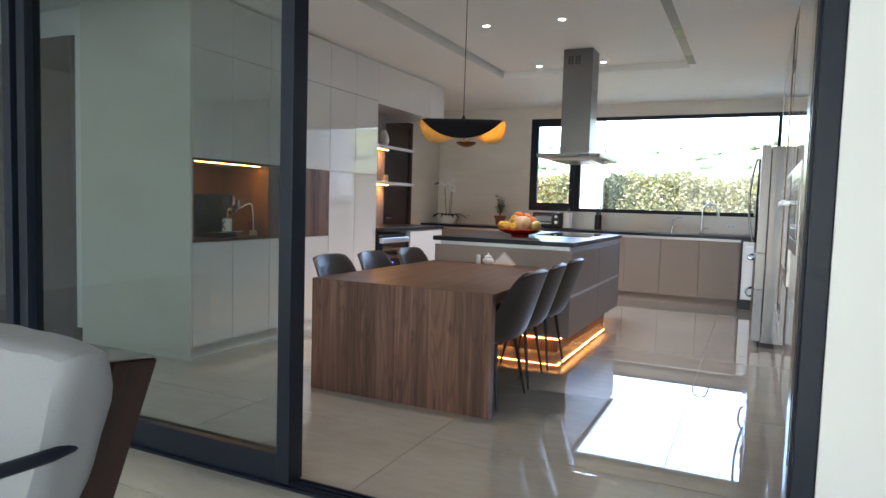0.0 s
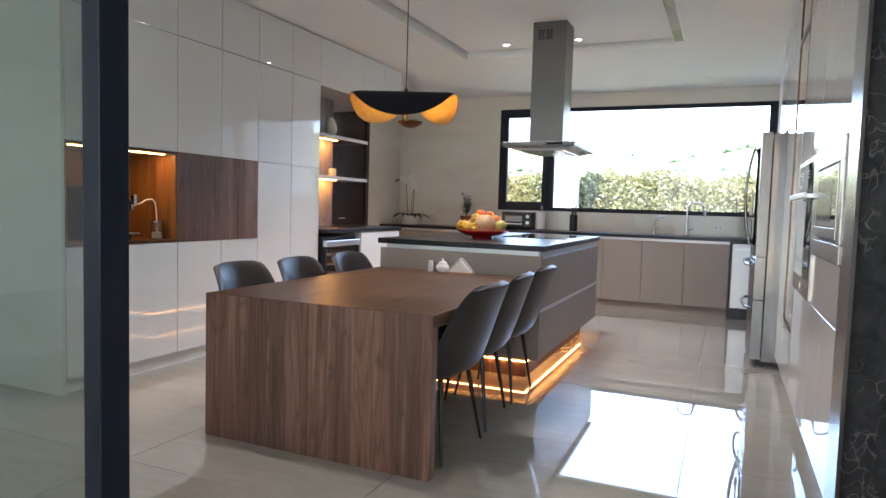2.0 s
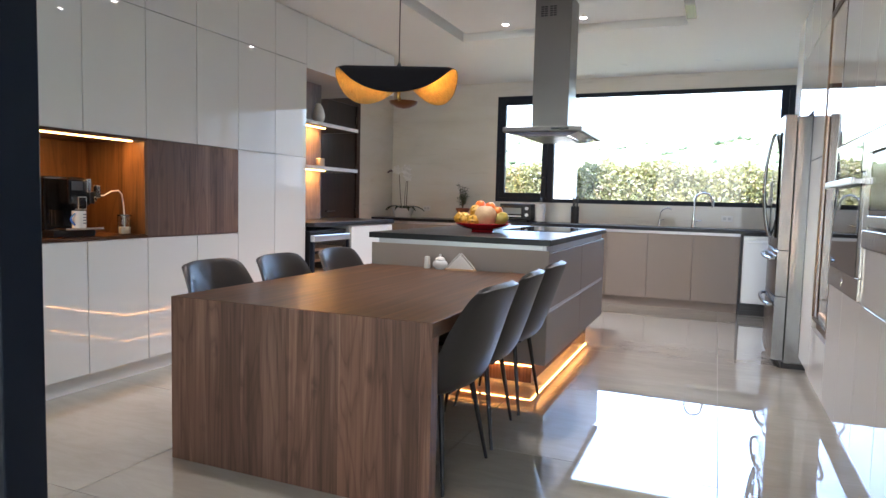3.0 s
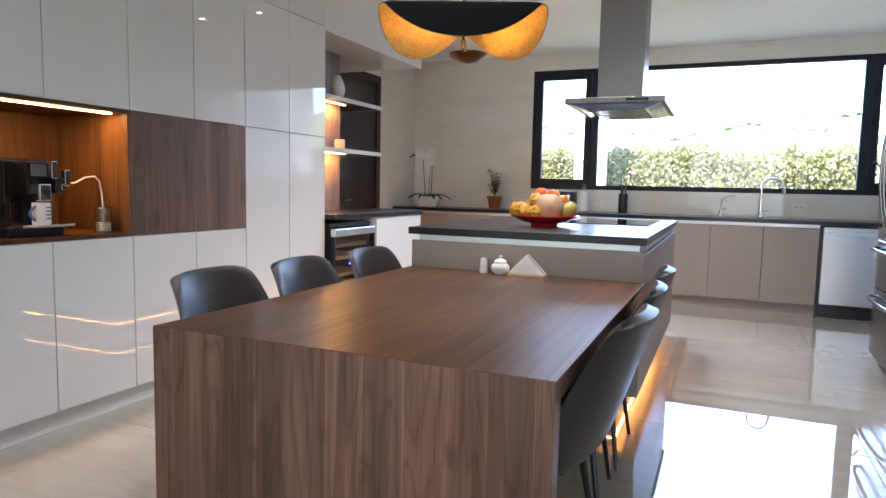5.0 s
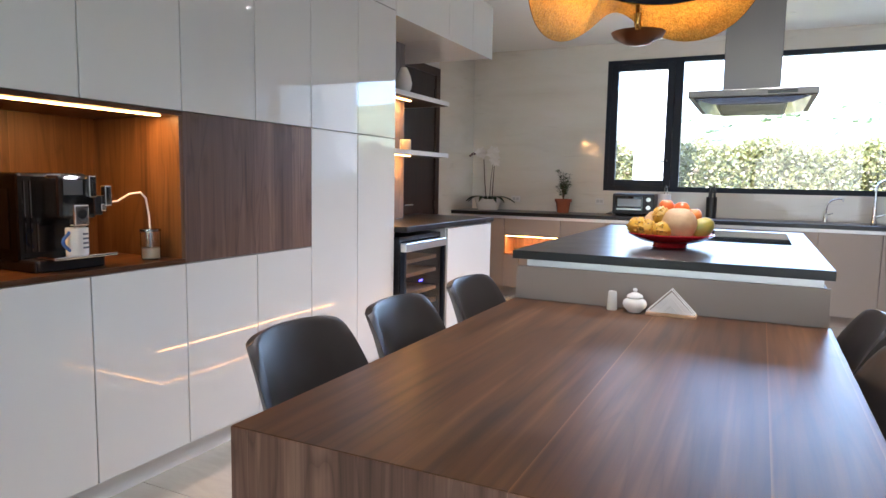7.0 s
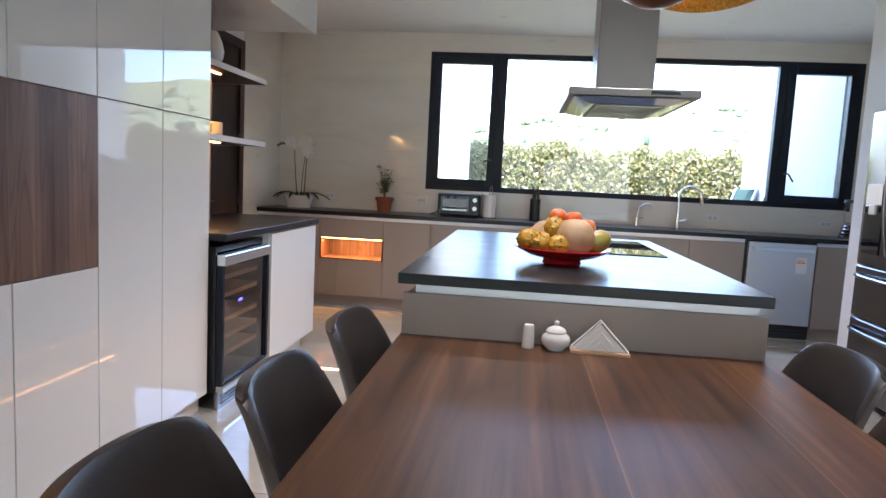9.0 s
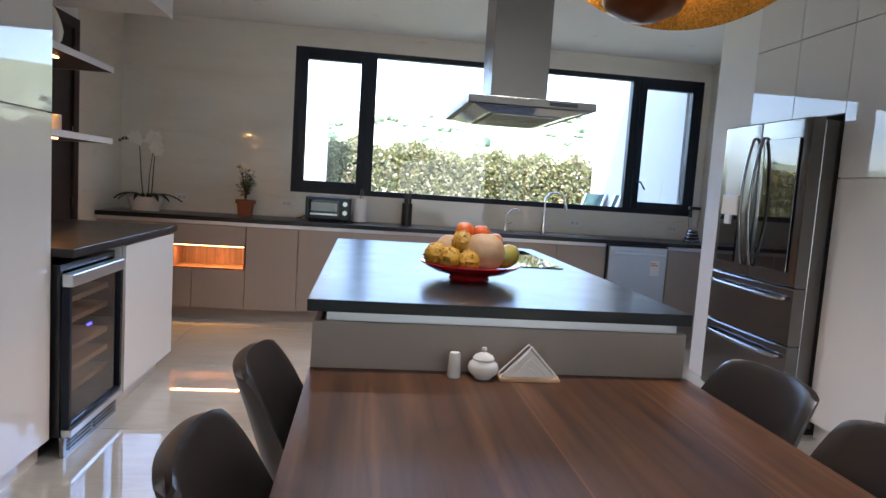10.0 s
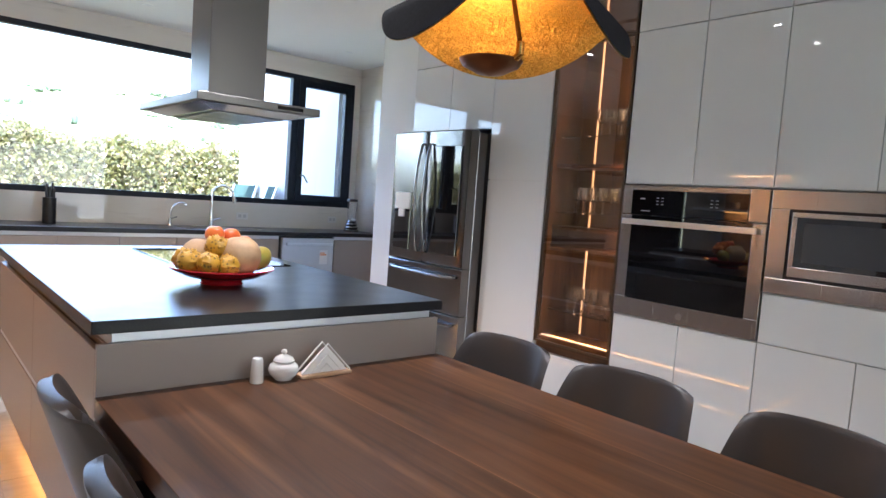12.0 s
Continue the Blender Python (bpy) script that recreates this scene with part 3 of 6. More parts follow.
# base units below the niche
for y0, y1 in ((3.79, 4.216), (4.216, 4.664), (4.664, 5.11), (5.11, 5.545)):
    ob = thing("base_cabinet", (CX - 0.3, (y0 + y1) / 2, 0), "glossy white handleless base cabinet under the coffee niche", "cabinet", "coffee wall cabinets")
    part("body", box(CX - 0.62, y0 + 0.001, 0.1, CX - 0.021, y1 - 0.001, 0.915), GLOSS, ob)
    part("plinth", box(CX - 0.6, y0, 0, CX - 0.05, y1, 0.1), GLOSS, ob)
    front(CX, y0, y1, 0.1, 0.915, ob, GLOSS)
# tall units beyond the niche
for y0, y1 in ((5.545, 6.003), (6.003, 6.452)):
    ob = thing("tall_cabinet", (CX - 0.3, (y0 + y1) / 2, 0), "tall glossy white handleless pantry cabinet", "cabinet", "coffee wall cabinets")
    part("body", box(CX - 0.62, y0 + 0.001, 0.1, CX - 0.021, y1 - 0.001, CEILING - 0.012), GLOSS, ob)
    part("plinth", box(CX - 0.6, y0, 0, CX - 0.05, y1, 0.1), GLOSS, ob)
    front(CX, y0, y1, 0.1, 1.567, ob, GLOSS)
    front(CX, y0, y1, 1.567, 2.4, ob, GLOSS)
    front(CX, y0, y1, 2.4, CEILING - 0.01, ob, GLOSS)
# wall units above the niche
for y0, y1 in ((3.79, 4.2), (4.2, 4.66), (4.66, 5.11), (5.11, 5.545)):
    ob = thing("wall_cabinet", (CX - 0.3, (y0 + y1) / 2, 1.567), "glossy white handleless wall cabinet above the niche", "cabinet", "coffee wall cabinets")
    part("body", box(CX - 0.62, y0 + 0.001, 1.575, CX - 0.021, y1 - 0.001, CEILING - 0.012), GLOSS, ob)
    front(CX, y0, y1, 1.567, 2.4, ob, GLOSS)
    front(CX, y0, y1, 2.4, CEILING - 0.01, ob, GLOSS)
# bridging units above the bar
for y0, y1 in ((6.452, 7.26), (7.26, 7.71), (7.71, 8.15)):
    ob = thing("bridge_cabinet", (CX - 0.3, (y0 + y1) / 2, 2.385), "glossy white high cabinet bridging over the bar", "cabinet", "coffee wall cabinets")
    part("body", box(LEFT + 0.005, y0 + 0.001, 2.385, CX - 0.021, y1 - 0.001, CEILING - 0.012), GLOSS, ob)
    front(CX, y0, y1, 2.37, CEILING - 0.01, ob, GLOSS)

# coffee niche lined with walnut, and the walnut door beside it
ob = thing("coffee_niche", (CX - 0.3, 4.26, 0.917), "open walnut-lined coffee niche with a warm led strip", "niche")
part("back", box(CX - 0.56, 3.79, 0.938, CX - 0.54, 4.66, 1.547), WALNUT_D, ob)
part("shelf", box(CX - 0.56, 3.79, 0.917, CX + 0.002, 4.66, 0.937), WALNUT_Y, ob)
part("top_board", box(CX - 0.56, 3.79, 1.548, CX + 0.002, 4.66, 1.566), WALNUT_Y, ob)
part("side_board", box(CX - 0.54, 4.64, 0.938, CX + 0.002, 4.66, 1.547), WALNUT_D, ob)
part("side_board", box(CX - 0.54, 3.79, 0.937, CX + 0.002, 3.802, 1.548), WALNUT_Z, ob)
part("led_strip", box(CX - 0.07, 3.805, 1.542, CX - 0.06, 4.6, 1.5475), LED, ob, "glowing warm led strip")
ob = thing("walnut_cabinet", (CX - 0.3, 5.1, 0.917), "walnut-fronted cabinet door beside the coffee niche", "cabinet", "coffee wall cabinets")
part("body", box(CX - 0.6, 4.662, 0.92, CX - 0.021, 5.543, 1.564), WALNUT_N, ob)
part("door", box(CX - 0.02, 4.662, 0.918, CX + 0.002, 5.543, 1.566, bevel=0.001, segments=1), WALNUT_N, ob)

# ---- bar with wine cooler ----
BX = -3.75
whole("bar_worktop", box(-4.5, 6.454, 0.937, BX + 0.015, 8.045, 0.977, bevel=0.003), GRANITE, "dark granite worktop over the wine cooler", "worktop", smooth=False)
ob = thing("bar_cabinet", (BX - 0.3, 7.6, 0), "glossy white bar cabinet beside the wine cooler", "cabinet")
part("body", box(-4.48, 7.13, 0.1, BX - 0.022, 8.02, 0.937), GLOSS, ob)
part("door", box(BX - 0.02, 7.135, 0.1, BX, 8.02, 0.925, bevel=0.0015, segments=1), GLOSS, ob)
part("plinth", box(-4.4, 7.13, 0, BX - 0.06, 7.9, 0.1), GLOSS, ob)
ob = thing("wine_cooler", (BX - 0.3, 6.8, 0), "stainless steel framed wine cooler with wooden racks", "wine cooler")
bm = bmesh.new()
bx(bm, -4.4, 6.475, 0.1, -4.38, 7.105, 0.9)
bx(bm, -4.38, 6.475, 0.1, BX - 0.05, 6.495, 0.9)
bx(bm, -4.38, 7.085, 0.1, BX - 0.05, 7.105, 0.9)
bx(bm, -4.38, 6.495, 0.1, BX - 0.05, 7.085, 0.13)
bx(bm, -4.38, 6.495, 0.87, BX - 0.05, 7.085, 0.9)
part("body", bm, BLACK, ob)
bm = bmesh.new()
bx(bm, BX - 0.045, 6.475, 0.135, BX - 0.008, 7.105, 0.15, 0.003)
bx(bm, BX - 0.045, 7.085, 0.15, BX - 0.008, 7.105, 0.8, 0.003)
bx(bm, BX - 0.045, 6.475, 0.15, BX - 0.008, 6.5, 0.8, 0.003)
dr = part("door", bm, BLACKALU, ob, "black glass door frame")
part("top_bar", box(BX - 0.045, 6.475, 0.8, BX + 0.004, 7.105, 0.86, bevel=0.006), ALU, dr, "pale steel handle bar")
part("bottom_bar", box(BX - 0.045, 6.475, 0.1, BX + 0.002, 7.105, 0.134, bevel=0.005), ALU, dr, "pale steel bottom bar")
part("edge_trim", box(BX - 0.007, 7.09, 0.151, BX - 0.003, 7.106, 0.799), STEEL, dr, "steel edge trim")
part("pane", box(BX - 0.03, 6.5, 0.15, BX - 0.022, 7.085, 0.8), glass("smoked_cooler_glass", (0.86, 0.86, 0.87)), dr)
for z in (0.26, 0.36, 0.46, 0.6, 0.7):
    part("rack", box(BX - 0.4, 6.5, z, BX - 0.075, 7.08, z + 0.028, bevel=0.003), paint("beech_rack", (0.45, 0.26, 0.13), 0.5), ob, "pale wooden bottle rack")
part("display", box(BX - 0.06, 6.77, 0.555, BX - 0.055, 6.82, 0.568), glow("blue_display", (0.06, 0.05, 1.0), 0.35), ob, "small blue lit display")
bm = bmesh.new()
bx(bm, BX - 0.05, 6.475, 0.0, BX - 0.03, 7.105, 0.1)
for i in range(4):
    for a, b in ((6.52, 6.77), (6.81, 7.06)):
        bx(bm, BX - 0.03, a, 0.022 + i * 0.018, BX - 0.022, b, 0.03 + i * 0.018)
part("vent_grille", bm, STEEL, ob)

# shelves on a pale wood panel
whole("bar_back_panel", box(-4.3, 6.454, 0.977, -4.27, 7.35, 2.384), wood("pale_grey_oak", (0.16, 0.12, 0.09), (0.24, 0.185, 0.15), (0.3, 0.24, 0.2), 2, 0.5, 0.3, 1), "pale grey-brown wooden back panel behind the bar", "panel", smooth=False)
for z in (1.49, 1.93):
    ob = thing("floating_shelf", (-4.17, 7.1, z), "white-edged floating bar shelf with led underneath", "shelf", "bar shelves")
    part("board", bx(box(-4.268, 6.456, z, -4.072, 7.352, z + 0.034), LEFT + 0.002, 7.352, z, -4.072, 7.77, z + 0.034), DARKWOOD, ob)
    part("edge_strip", bx(box(-4.071, 6.456, z - 0.001, -4.066, 7.775, z + 0.035), LEFT + 0.002, 7.771, z - 0.001, -4.071, 7.775, z + 0.035), WHITE, ob, "white edge strip")
    part("led_strip", box(-4.2, 6.5, z - 0.006, -4.18, 7.3, z - 0.0005), LED, ob, "glowing warm led strip")
    part("led_strip", box(LEFT + 0.04, 7.7755, z + 0.004, -4.1, 7.778, z + 0.011), LEDSOFT, ob, "pale led line along the end edge")

# ---- right cabinet run ----
RX = 0.255


def right_unit(name, y0, y1, z0, z1, label, fronts, material=GLOSS, plinth=False):
    ob = thing(name, (RX + 0.3, (y0 + y1) / 2, 0 if plinth else z0), label, "cabinet", "oven wall cabinets")
    part("body", box(RX + 0.021, y0 + 0.001, z0 if not plinth else 0.1, 0.88, y1 - 0.001, z1), material, ob)
    if plinth:
        part("plinth", box(RX + 0.05, y0, 0, 0.86, y1, 0.1), material, ob)
    for a, b, c, d in fronts:
        front(RX, a, b, c, d, ob, material, towards=-1)
    return ob


TOP = CEILING - 0.01
right_unit("base_cabinet", 4.895, 5.75, 0, 0.79, "glossy white drawer cabinet under the oven", [(4.895, 5.325, 0.1, 0.79), (5.325, 5.75, 0.1, 0.79)], plinth=True)
right_unit("base_cabinet", 4.03, 4.895, 0, 1.043, "glossy white drawer cabinet under the microwave", [(4.03, 4.45, 0.1, 0.79), (4.45, 4.895, 0.1, 0.79), (4.03, 4.895, 0.79, 1.043)], plinth=True)
right_unit("wall_cabinet", 4.895, 5.75, 1.565, TOP, "glossy white handleless cabinet above the oven", [(5.325, 5.75, 1.565, 2.447), (4.895, 5.325, 1.565, 2.447), (5.325, 5.75, 2.447, TOP), (4.895, 5.325, 2.447, TOP)])
right_unit("wall_cabinet", 4.03, 4.895, 1.565, TOP, "glossy white handleless cabinet above the microwave", [(4.45, 4.895, 1.565, 2.447), (4.03, 4.45, 1.565, 2.447), (4.45, 4.895, 2.447, TOP), (4.03, 4.45, 2.447, TOP)])
right_unit("tall_cabinet", 6.366, 6.925, 0, TOP, "tall glossy white cabinet beside the refrigerator", [(6.366, 6.925, 0.1, 1.561), (6.366, 6.925, 1.561, 2.447), (6.366, 6.925, 2.447, TOP)], plinth=True)
right_unit("wall_cabinet", 6.925, 7.868, 1.935, TOP, "glossy white cabinet above the refrigerator", [(6.925, 7.4, 1.935, 2.447), (7.4, 7.868, 1.935, 2.447), (6.925, 7.4, 2.447, TOP), (7.4, 7.868, 2.447, TOP)])
ob = thing("end_panel", (0.6, 3.9, 0), "black marble-look end panel with a brushed steel edge", "panel")
part("slab", box(RX + 0.012, 3.86, 0.07, 1.0, 4.025, TOP), MARBLE, ob)
part("edge_strip", box(RX - 0.004, 3.79, 0.0, RX + 0.01, 4.02, TOP), STEEL, ob, "brushed steel edge strip")
part("plinth", box(RX + 0.012, 3.79, 0, 1.0, 4.02, 0.068), paint("red_brown_plinth", (0.06, 0.022, 0.014), 0.4), ob)

# ---- island and table ----
IX0, IX1, IY0, IY1 = -2.62, -1.325, 5.52, 7.72
ob = thing("kitchen_island", ((IX0 + IX1) / 2, (IY0 + IY1) / 2, 0), "taupe kitchen island with floating base and warm led plinth", "kitchen island")
part("body", box(IX0 + 0.04, IY0 + 0.02, 0.165, IX1 - 0.04, IY1 - 0.02, 0.89), TAUPE, ob)
part("end_panel", box(IX0 + 0.006, IY0, 0.16, IX1 - 0.006, IY0 + 0.02, 0.903, bevel=0.001, segments=1), TAUPE, ob)
for sx0, sx1 in ((IX0 + 0.006, IX0 + 0.026), (IX1 - 0.026, IX1 - 0.006)):
    for a, b in ((IY0 + 0.022, 6.62), (6.625, IY1 - 0.002)):
        for z0, z1 in ((0.16, 0.5), (0.525, 0.885)):
            part("drawer_front", box(sx0, a, z0, sx1, b, z1, bevel=0.0015, segments=1), TAUPE, ob)
    part("finger_rail", box(sx0 + 0.004 if sx0 < -2 else sx0 - 0.01, IY0 + 0.022, 0.5, sx1 + 0.01 if sx0 < -2 else sx1 - 0.004, IY1 - 0.002, 0.524), RAIL, ob, "pale aluminium finger rail")
part("back_panel", box(IX0 + 0.006, IY1 - 0.02, 0.16, IX1 - 0.006, IY1, 0.885), TAUPE, ob)
part("top_rail", bx(box(IX0 + 0.05, IY0 + 0.03, 0.886, IX1 - 0.03, IY1 - 0.03, 0.935), IX0 + 0.05, IY0 + 0.0215, 0.904, IX1 - 0.05, IY0 + 0.029, 0.934), RAIL, ob, "pale aluminium finger rail")
part("plinth", box(IX0 + 0.13, IY0 + 0.13, 0, IX1 - 0.13, IY1 - 0.1, 0.163), WALNUT_Z, ob, "walnut plinth")
bm = bmesh.new()
bx(bm, IX0 + 0.118, IY0 + 0.118, 0.113, IX1 - 0.118, IY0 + 0.1295, 0.1175)
bx(bm, IX1 - 0.1295, IY0 + 0.13, 0.113, IX1 - 0.118, IY1 - 0.1, 0.1175)
bx(bm, IX0 + 0.118, IY0 + 0.13, 0.113, IX0 + 0.1295, IY1 - 0.1, 0.1175)
part("led_strip", bm, LED, ob, "glowing warm led strip")
whole("island_worktop", box(IX0 - 0.013, IY0 - 0.012, 0.936, IX1 + 0.005, IY1 + 0.02, 0.976, bevel=0.003), GRANITE, "dark leathered granite island worktop", "worktop", smooth=False)

TX0, TX1, TY0, TY1 = -2.617, -1.322, 3.678, 5.518
ob = thing("dining_table", ((TX0 + TX1) / 2, (TY0 + TY1) / 2, 0), "walnut waterfall dining table joined to the island", "table")
part("tabletop", box(TX0, TY0, 0.69, TX1, TY1, 0.75, bevel=0.0015, segments=1), WALNUT_Y, ob)
part("end_panel", bx(box(TX0 + 0.0005, TY0 + 0.001, 0, TX1 - 0.0005, TY0 + 0.06, 0.6895), TX0, TY0 - 0.003, 0, TX1, TY0 - 0.0005, 0.7485, 0.0008, 1), WALNUT_Z, ob)
part("underframe", box(TX0 + 0.15, TY0 + 0.061, 0.63, TX1 - 0.15, TY1 - 0.001, 0.6895), DARKWOOD, ob)

# ---- back counter ----
BY, CT = 9.5, 0.953
whole("sink_worktop", box(LEFT + 0.002, BY - 0.02, CT - 0.04, RIGHT - 0.002, FAR - 0.002, CT, bevel=0.003), GRANITE, "long dark granite worktop under the window", "worktop", smooth=False)


def base_unit(x0, x1, fronts, label, hollow=False):
    ob = thing("base_cabinet", ((x0 + x1) / 2, BY + 0.3, 0), label, "cabinet", "sink counter cabinets")
    bm = bmesh.new()
    if hollow:
        bx(bm, x0 + 0.001, BY + 0.021, 0.11, x1 - 0.001, FAR - 0.01, 0.47)
        bx(bm, x0 + 0.001, BY + 0.021, 0.7, x1 - 0.001, FAR - 0.01, CT - 0.075)
        bx(bm, x0 + 0.001, BY + 0.36, 0.47, x1 - 0.001, FAR - 0.01, 0.7)
    else:
        bx(bm, x0 + 0.001, BY + 0.021, 0.11, x1 - 0.001, FAR - 0.01, CT - 0.075)
    part("body", bm, TAUPE, ob)
    part("plinth", box(x0, BY + 0.05, 0, x1, FAR - 0.02, 0.11), TAUPE, ob)
    part("finger_rail", box(x0, BY + 0.012, CT - 0.074, x1, BY + 0.04, CT - 0.041), RAIL, ob, "pale aluminium finger rail")
    for a, b, c, d in fronts:
        part("door", box(a + GAP, BY, c, b - GAP, BY + 0.02, d, bevel=0.0015, segments=1), TAUPE, ob)
    return ob


DT = CT - 0.078
base_unit(LEFT + 0.01, -4.18, [(LEFT + 0.01, -4.18, 0.11, DT)], "taupe base cabinet in the corner")
ob = base_unit(-4.18, -3.53, [(-4.18, -3.53, 0.7, DT), (-4.18, -4.0, 0.11, 0.47), (-4.0, -3.53, 0.11, 0.47)], "taupe base cabinet with a lit walnut niche", True)
for x0, x1 in ((-3.53, -3.06), (-3.06, -2.55), (-2.55, -2.05), (-2.05, -1.58), (-1.58, -1.1), (-1.1, -0.6), (-0.6, -0.1)):
    base_unit(x0, x1, [(x0, x1, 0.11, DT)], "taupe handleless base cabinet under the sink counter")
base_unit(0.54, RIGHT - 0.01, [(0.54, RIGHT - 0.01, 0.11, DT)], "taupe base cabinet beside the dishwasher")
# ---- dining chairs ----


def shell_surface(path, widths, curl, lift, thick, upright=False, nu=18, nv=26):
    """An upholstered pad that follows path (x, z), with half-widths, edges curled forwards and lifted."""
    def lerp(table, v):
        f = v * (len(table) - 1)
        i = min(int(f), len(table) - 2)
        a, b = table[i], table[i + 1]
        if isinstance(a, tuple):
            return tuple(p + (q - p) * (f - i) for p, q in zip(a, b))
        return a + (b - a) * (f - i)

    def smooth(table):
        for _ in range(3):
            fine = [table[0]]
            for a, b in zip(table, table[1:]):
                if isinstance(a, tuple):
                    fine += [tuple(p * 0.75 + q * 0.25 for p, q in zip(a, b)), tuple(p * 0.25 + q * 0.75 for p, q in zip(a, b))]
                else:
                    fine += [a * 0.75 + b * 0.25, a * 0.25 + b * 0.75]
            table = fine + [table[-1]]
        return table

    path, widths = smooth(path), smooth(widths)
    bm = bmesh.new()
    sides = []
    for side in (1, -1):
        rows = []
        for j in range(nv + 1):
            v = j / nv
            x, z = lerp(path, v)
            x2, z2 = lerp(path, min(v + 0.02, 1))
            x1, z1 = lerp(path, max(v - 0.02, 0))
            t = Vector((x2 - x1, 0, z2 - z1)).normalized()
            n = Vector((-t.z, 0, t.x))
            w = lerp(widths, v) * (1 - 0.2 * max(0.0, (v - 0.84) / 0.16) ** 4)
            row = []
            for i in range(nu + 1):
                u = -1 + 2 * i / nu
                edge = (1 - abs(u) ** 6) * (1 - (2 * v - 1) ** 12)
                puff = side * thick * 0.5 * max(edge, 0) ** 0.35
                drop = 0.024 * abs(u) ** 5 * max(0.0, (v - 0.75) / 0.25) ** 2 if upright else 0.0
                bend = Vector((-1, 0, 0)) if upright else n
                p = Vector((x, u * w, z - drop)) + n * puff + bend * (lerp(curl, v) * u * u + lerp(lift, v) * u ** 4)
                row.append(bm.verts.new(p))
            rows.append(row)
        for a, b in zip(rows, rows[1:]):
            for i in range(nu):
                bm.faces.new((a[i], a[i + 1], b[i + 1], b[i]))
        sides.append(rows)
    bmesh.ops.remove_doubles(bm, verts=bm.verts, dist=0.0008)
    return bm


def make_chair():
    """A shell chair that faces -x, its origin on the floor under the seat."""
    ob = thing("dining_chair", (0, 0, 0), "dark grey leatherette shell chair with slim black legs", "chair", "dining chairs")
    seat = shell_surface([(-0.27, 0.44), (-0.22, 0.465), (-0.05, 0.46), (0.08, 0.45), (0.16, 0.455), (0.19, 0.47)], [0.18, 0.215, 0.23, 0.23, 0.22, 0.2], [0.0, 0.01, 0.015, 0.02], [0.0, 0.02, 0.03, 0.03], 0.055)
    part("seat", seat, LEATHER, ob, "", True)
    back = shell_surface([(0.05, 0.415), (0.15, 0.42), (0.2, 0.46), (0.236, 0.55), (0.267, 0.64), (0.297, 0.735), (0.324, 0.818), (0.342, 0.869)], [0.2, 0.235, 0.258, 0.264, 0.262, 0.256, 0.248, 0.238, 0.228, 0.218, 0.21], [0.01, 0.05, 0.075, 0.07, 0.05, 0.035], [0.0, 0.02, 0.03, 0.02, 0.0], 0.042, True)
    part("backrest", back, LEATHER, ob, "", True)
    part("seat_frame", box(-0.15, -0.15, 0.4, 0.15, 0.15, 0.428, bevel=0.008), BLACK, ob)
    for sx, fx in ((-0.14, -0.22), (0.11, 0.17)):
        for sy in (-1, 1):
            part("leg", tube(bmesh.new(), [(sx, sy * 0.15, 0.42), ((sx + fx) / 2, sy * 0.19, 0.21), (fx, sy * 0.23, 0.0)], 0.015, 10, 0.008), BLACK, ob, "", True)
    return ob


chair = make_chair()
chair.matrix_basis = pose(-1.492, 4.094, 0, 0, 0, -3.6)
for x, y, turn in ((-1.507, 4.632, 5), (-1.517, 5.2, 1), (-2.505, 4.13, 180), (-2.455, 4.64, 181.5), (-2.44, 5.24, 179)):
    copy_thing(chair, pose(x, y, 0, 0, 0, turn))

# ---- pendant lamp ----
PX, PY, PZ = -1.955, 4.6, 1.885


def manta(side, radius=0.346, turn=-69.0, nr=30, na=108):
    """A disc of metal with three flaps folded down along chords; side shifts it for its two skins."""
    fold, soft, most = 0.4 * radius, 0.085, 1.12

    def bent(x, y):
        out = Vector((x, y, 0.0))
        for k in range(3):
            a = radians(turn + 120 * k)
            w = Vector((math.cos(a), math.sin(a), 0))
            d = x * w.x + y * w.y
            if d > fold:
                e = d - fold
                t = min(e / soft, most)
                rest = max(0.0, e - most * soft)
                along = soft * math.sin(t) + rest * math.cos(most)
                out += w * (along - e) - Vector((0, 0, soft * (1 - math.cos(t)) + rest * math.sin(most)))
        return out

    bm = bmesh.new()
    rings = []
    for j in range(1, nr + 1):
        r = radius * j / nr
        ring = []
        for k in range(na):
            a = 2 * math.pi * k / na
            x, y = r * math.cos(a), r * math.sin(a)
            p = bent(x, y)
            n = (bent(x + 0.002, y) - p).cross(bent(x, y + 0.002) - p).normalized()
            ring.append(bm.verts.new(p + n * side))
        rings.append(ring)
    top = bm.verts.new((0, 0, side))
    for k in range(na):
        bm.faces.new((top, rings[0][k], rings[0][(k + 1) % na]))
    for a, b in zip(rings, rings[1:]):
        for k in range(na):
            bm.faces.new((a[k], b[k], b[(k + 1) % na], a[(k + 1) % na]))
    bm.transform(pose(PX, PY, PZ, 0, 0, 0))
    return bm


def gold_leaf():
    m = Mat("crinkled_gold_leaf", (0.7, 0.36, 0.07), 0.32, 1.0)
    v = m.coords()
    f, c = m.noise(v, 38, 6, 0.7, 2.0), m.noise(v, 9, 3)
    k = m.noise(v, 75, 4, 0.7, 2.5)
    tone = m.mix(m.range(c, 0.1, 0.8), (0.9, 0.61, 0.15), (0.66, 0.37, 0.07))
    # darker gold mottling puts the crinkles' shading into the colour too
    m.put("Base Color", m.mix(m.ramp(k, (0.42, (0, 0, 0)), (0.6, (0.75, 0.75, 0.75))), tone, (0.36, 0.17, 0.025)))
    m.put("Roughness", m.range(f, 0.22, 0.42))
    return m.bump(f, 1.0, 0.012).m


GOLD = gold_leaf()
ob = thing("pendant_lamp", (PX, PY, PZ), "pendant lamp of bent black metal with gold leaf inside", "lamp")
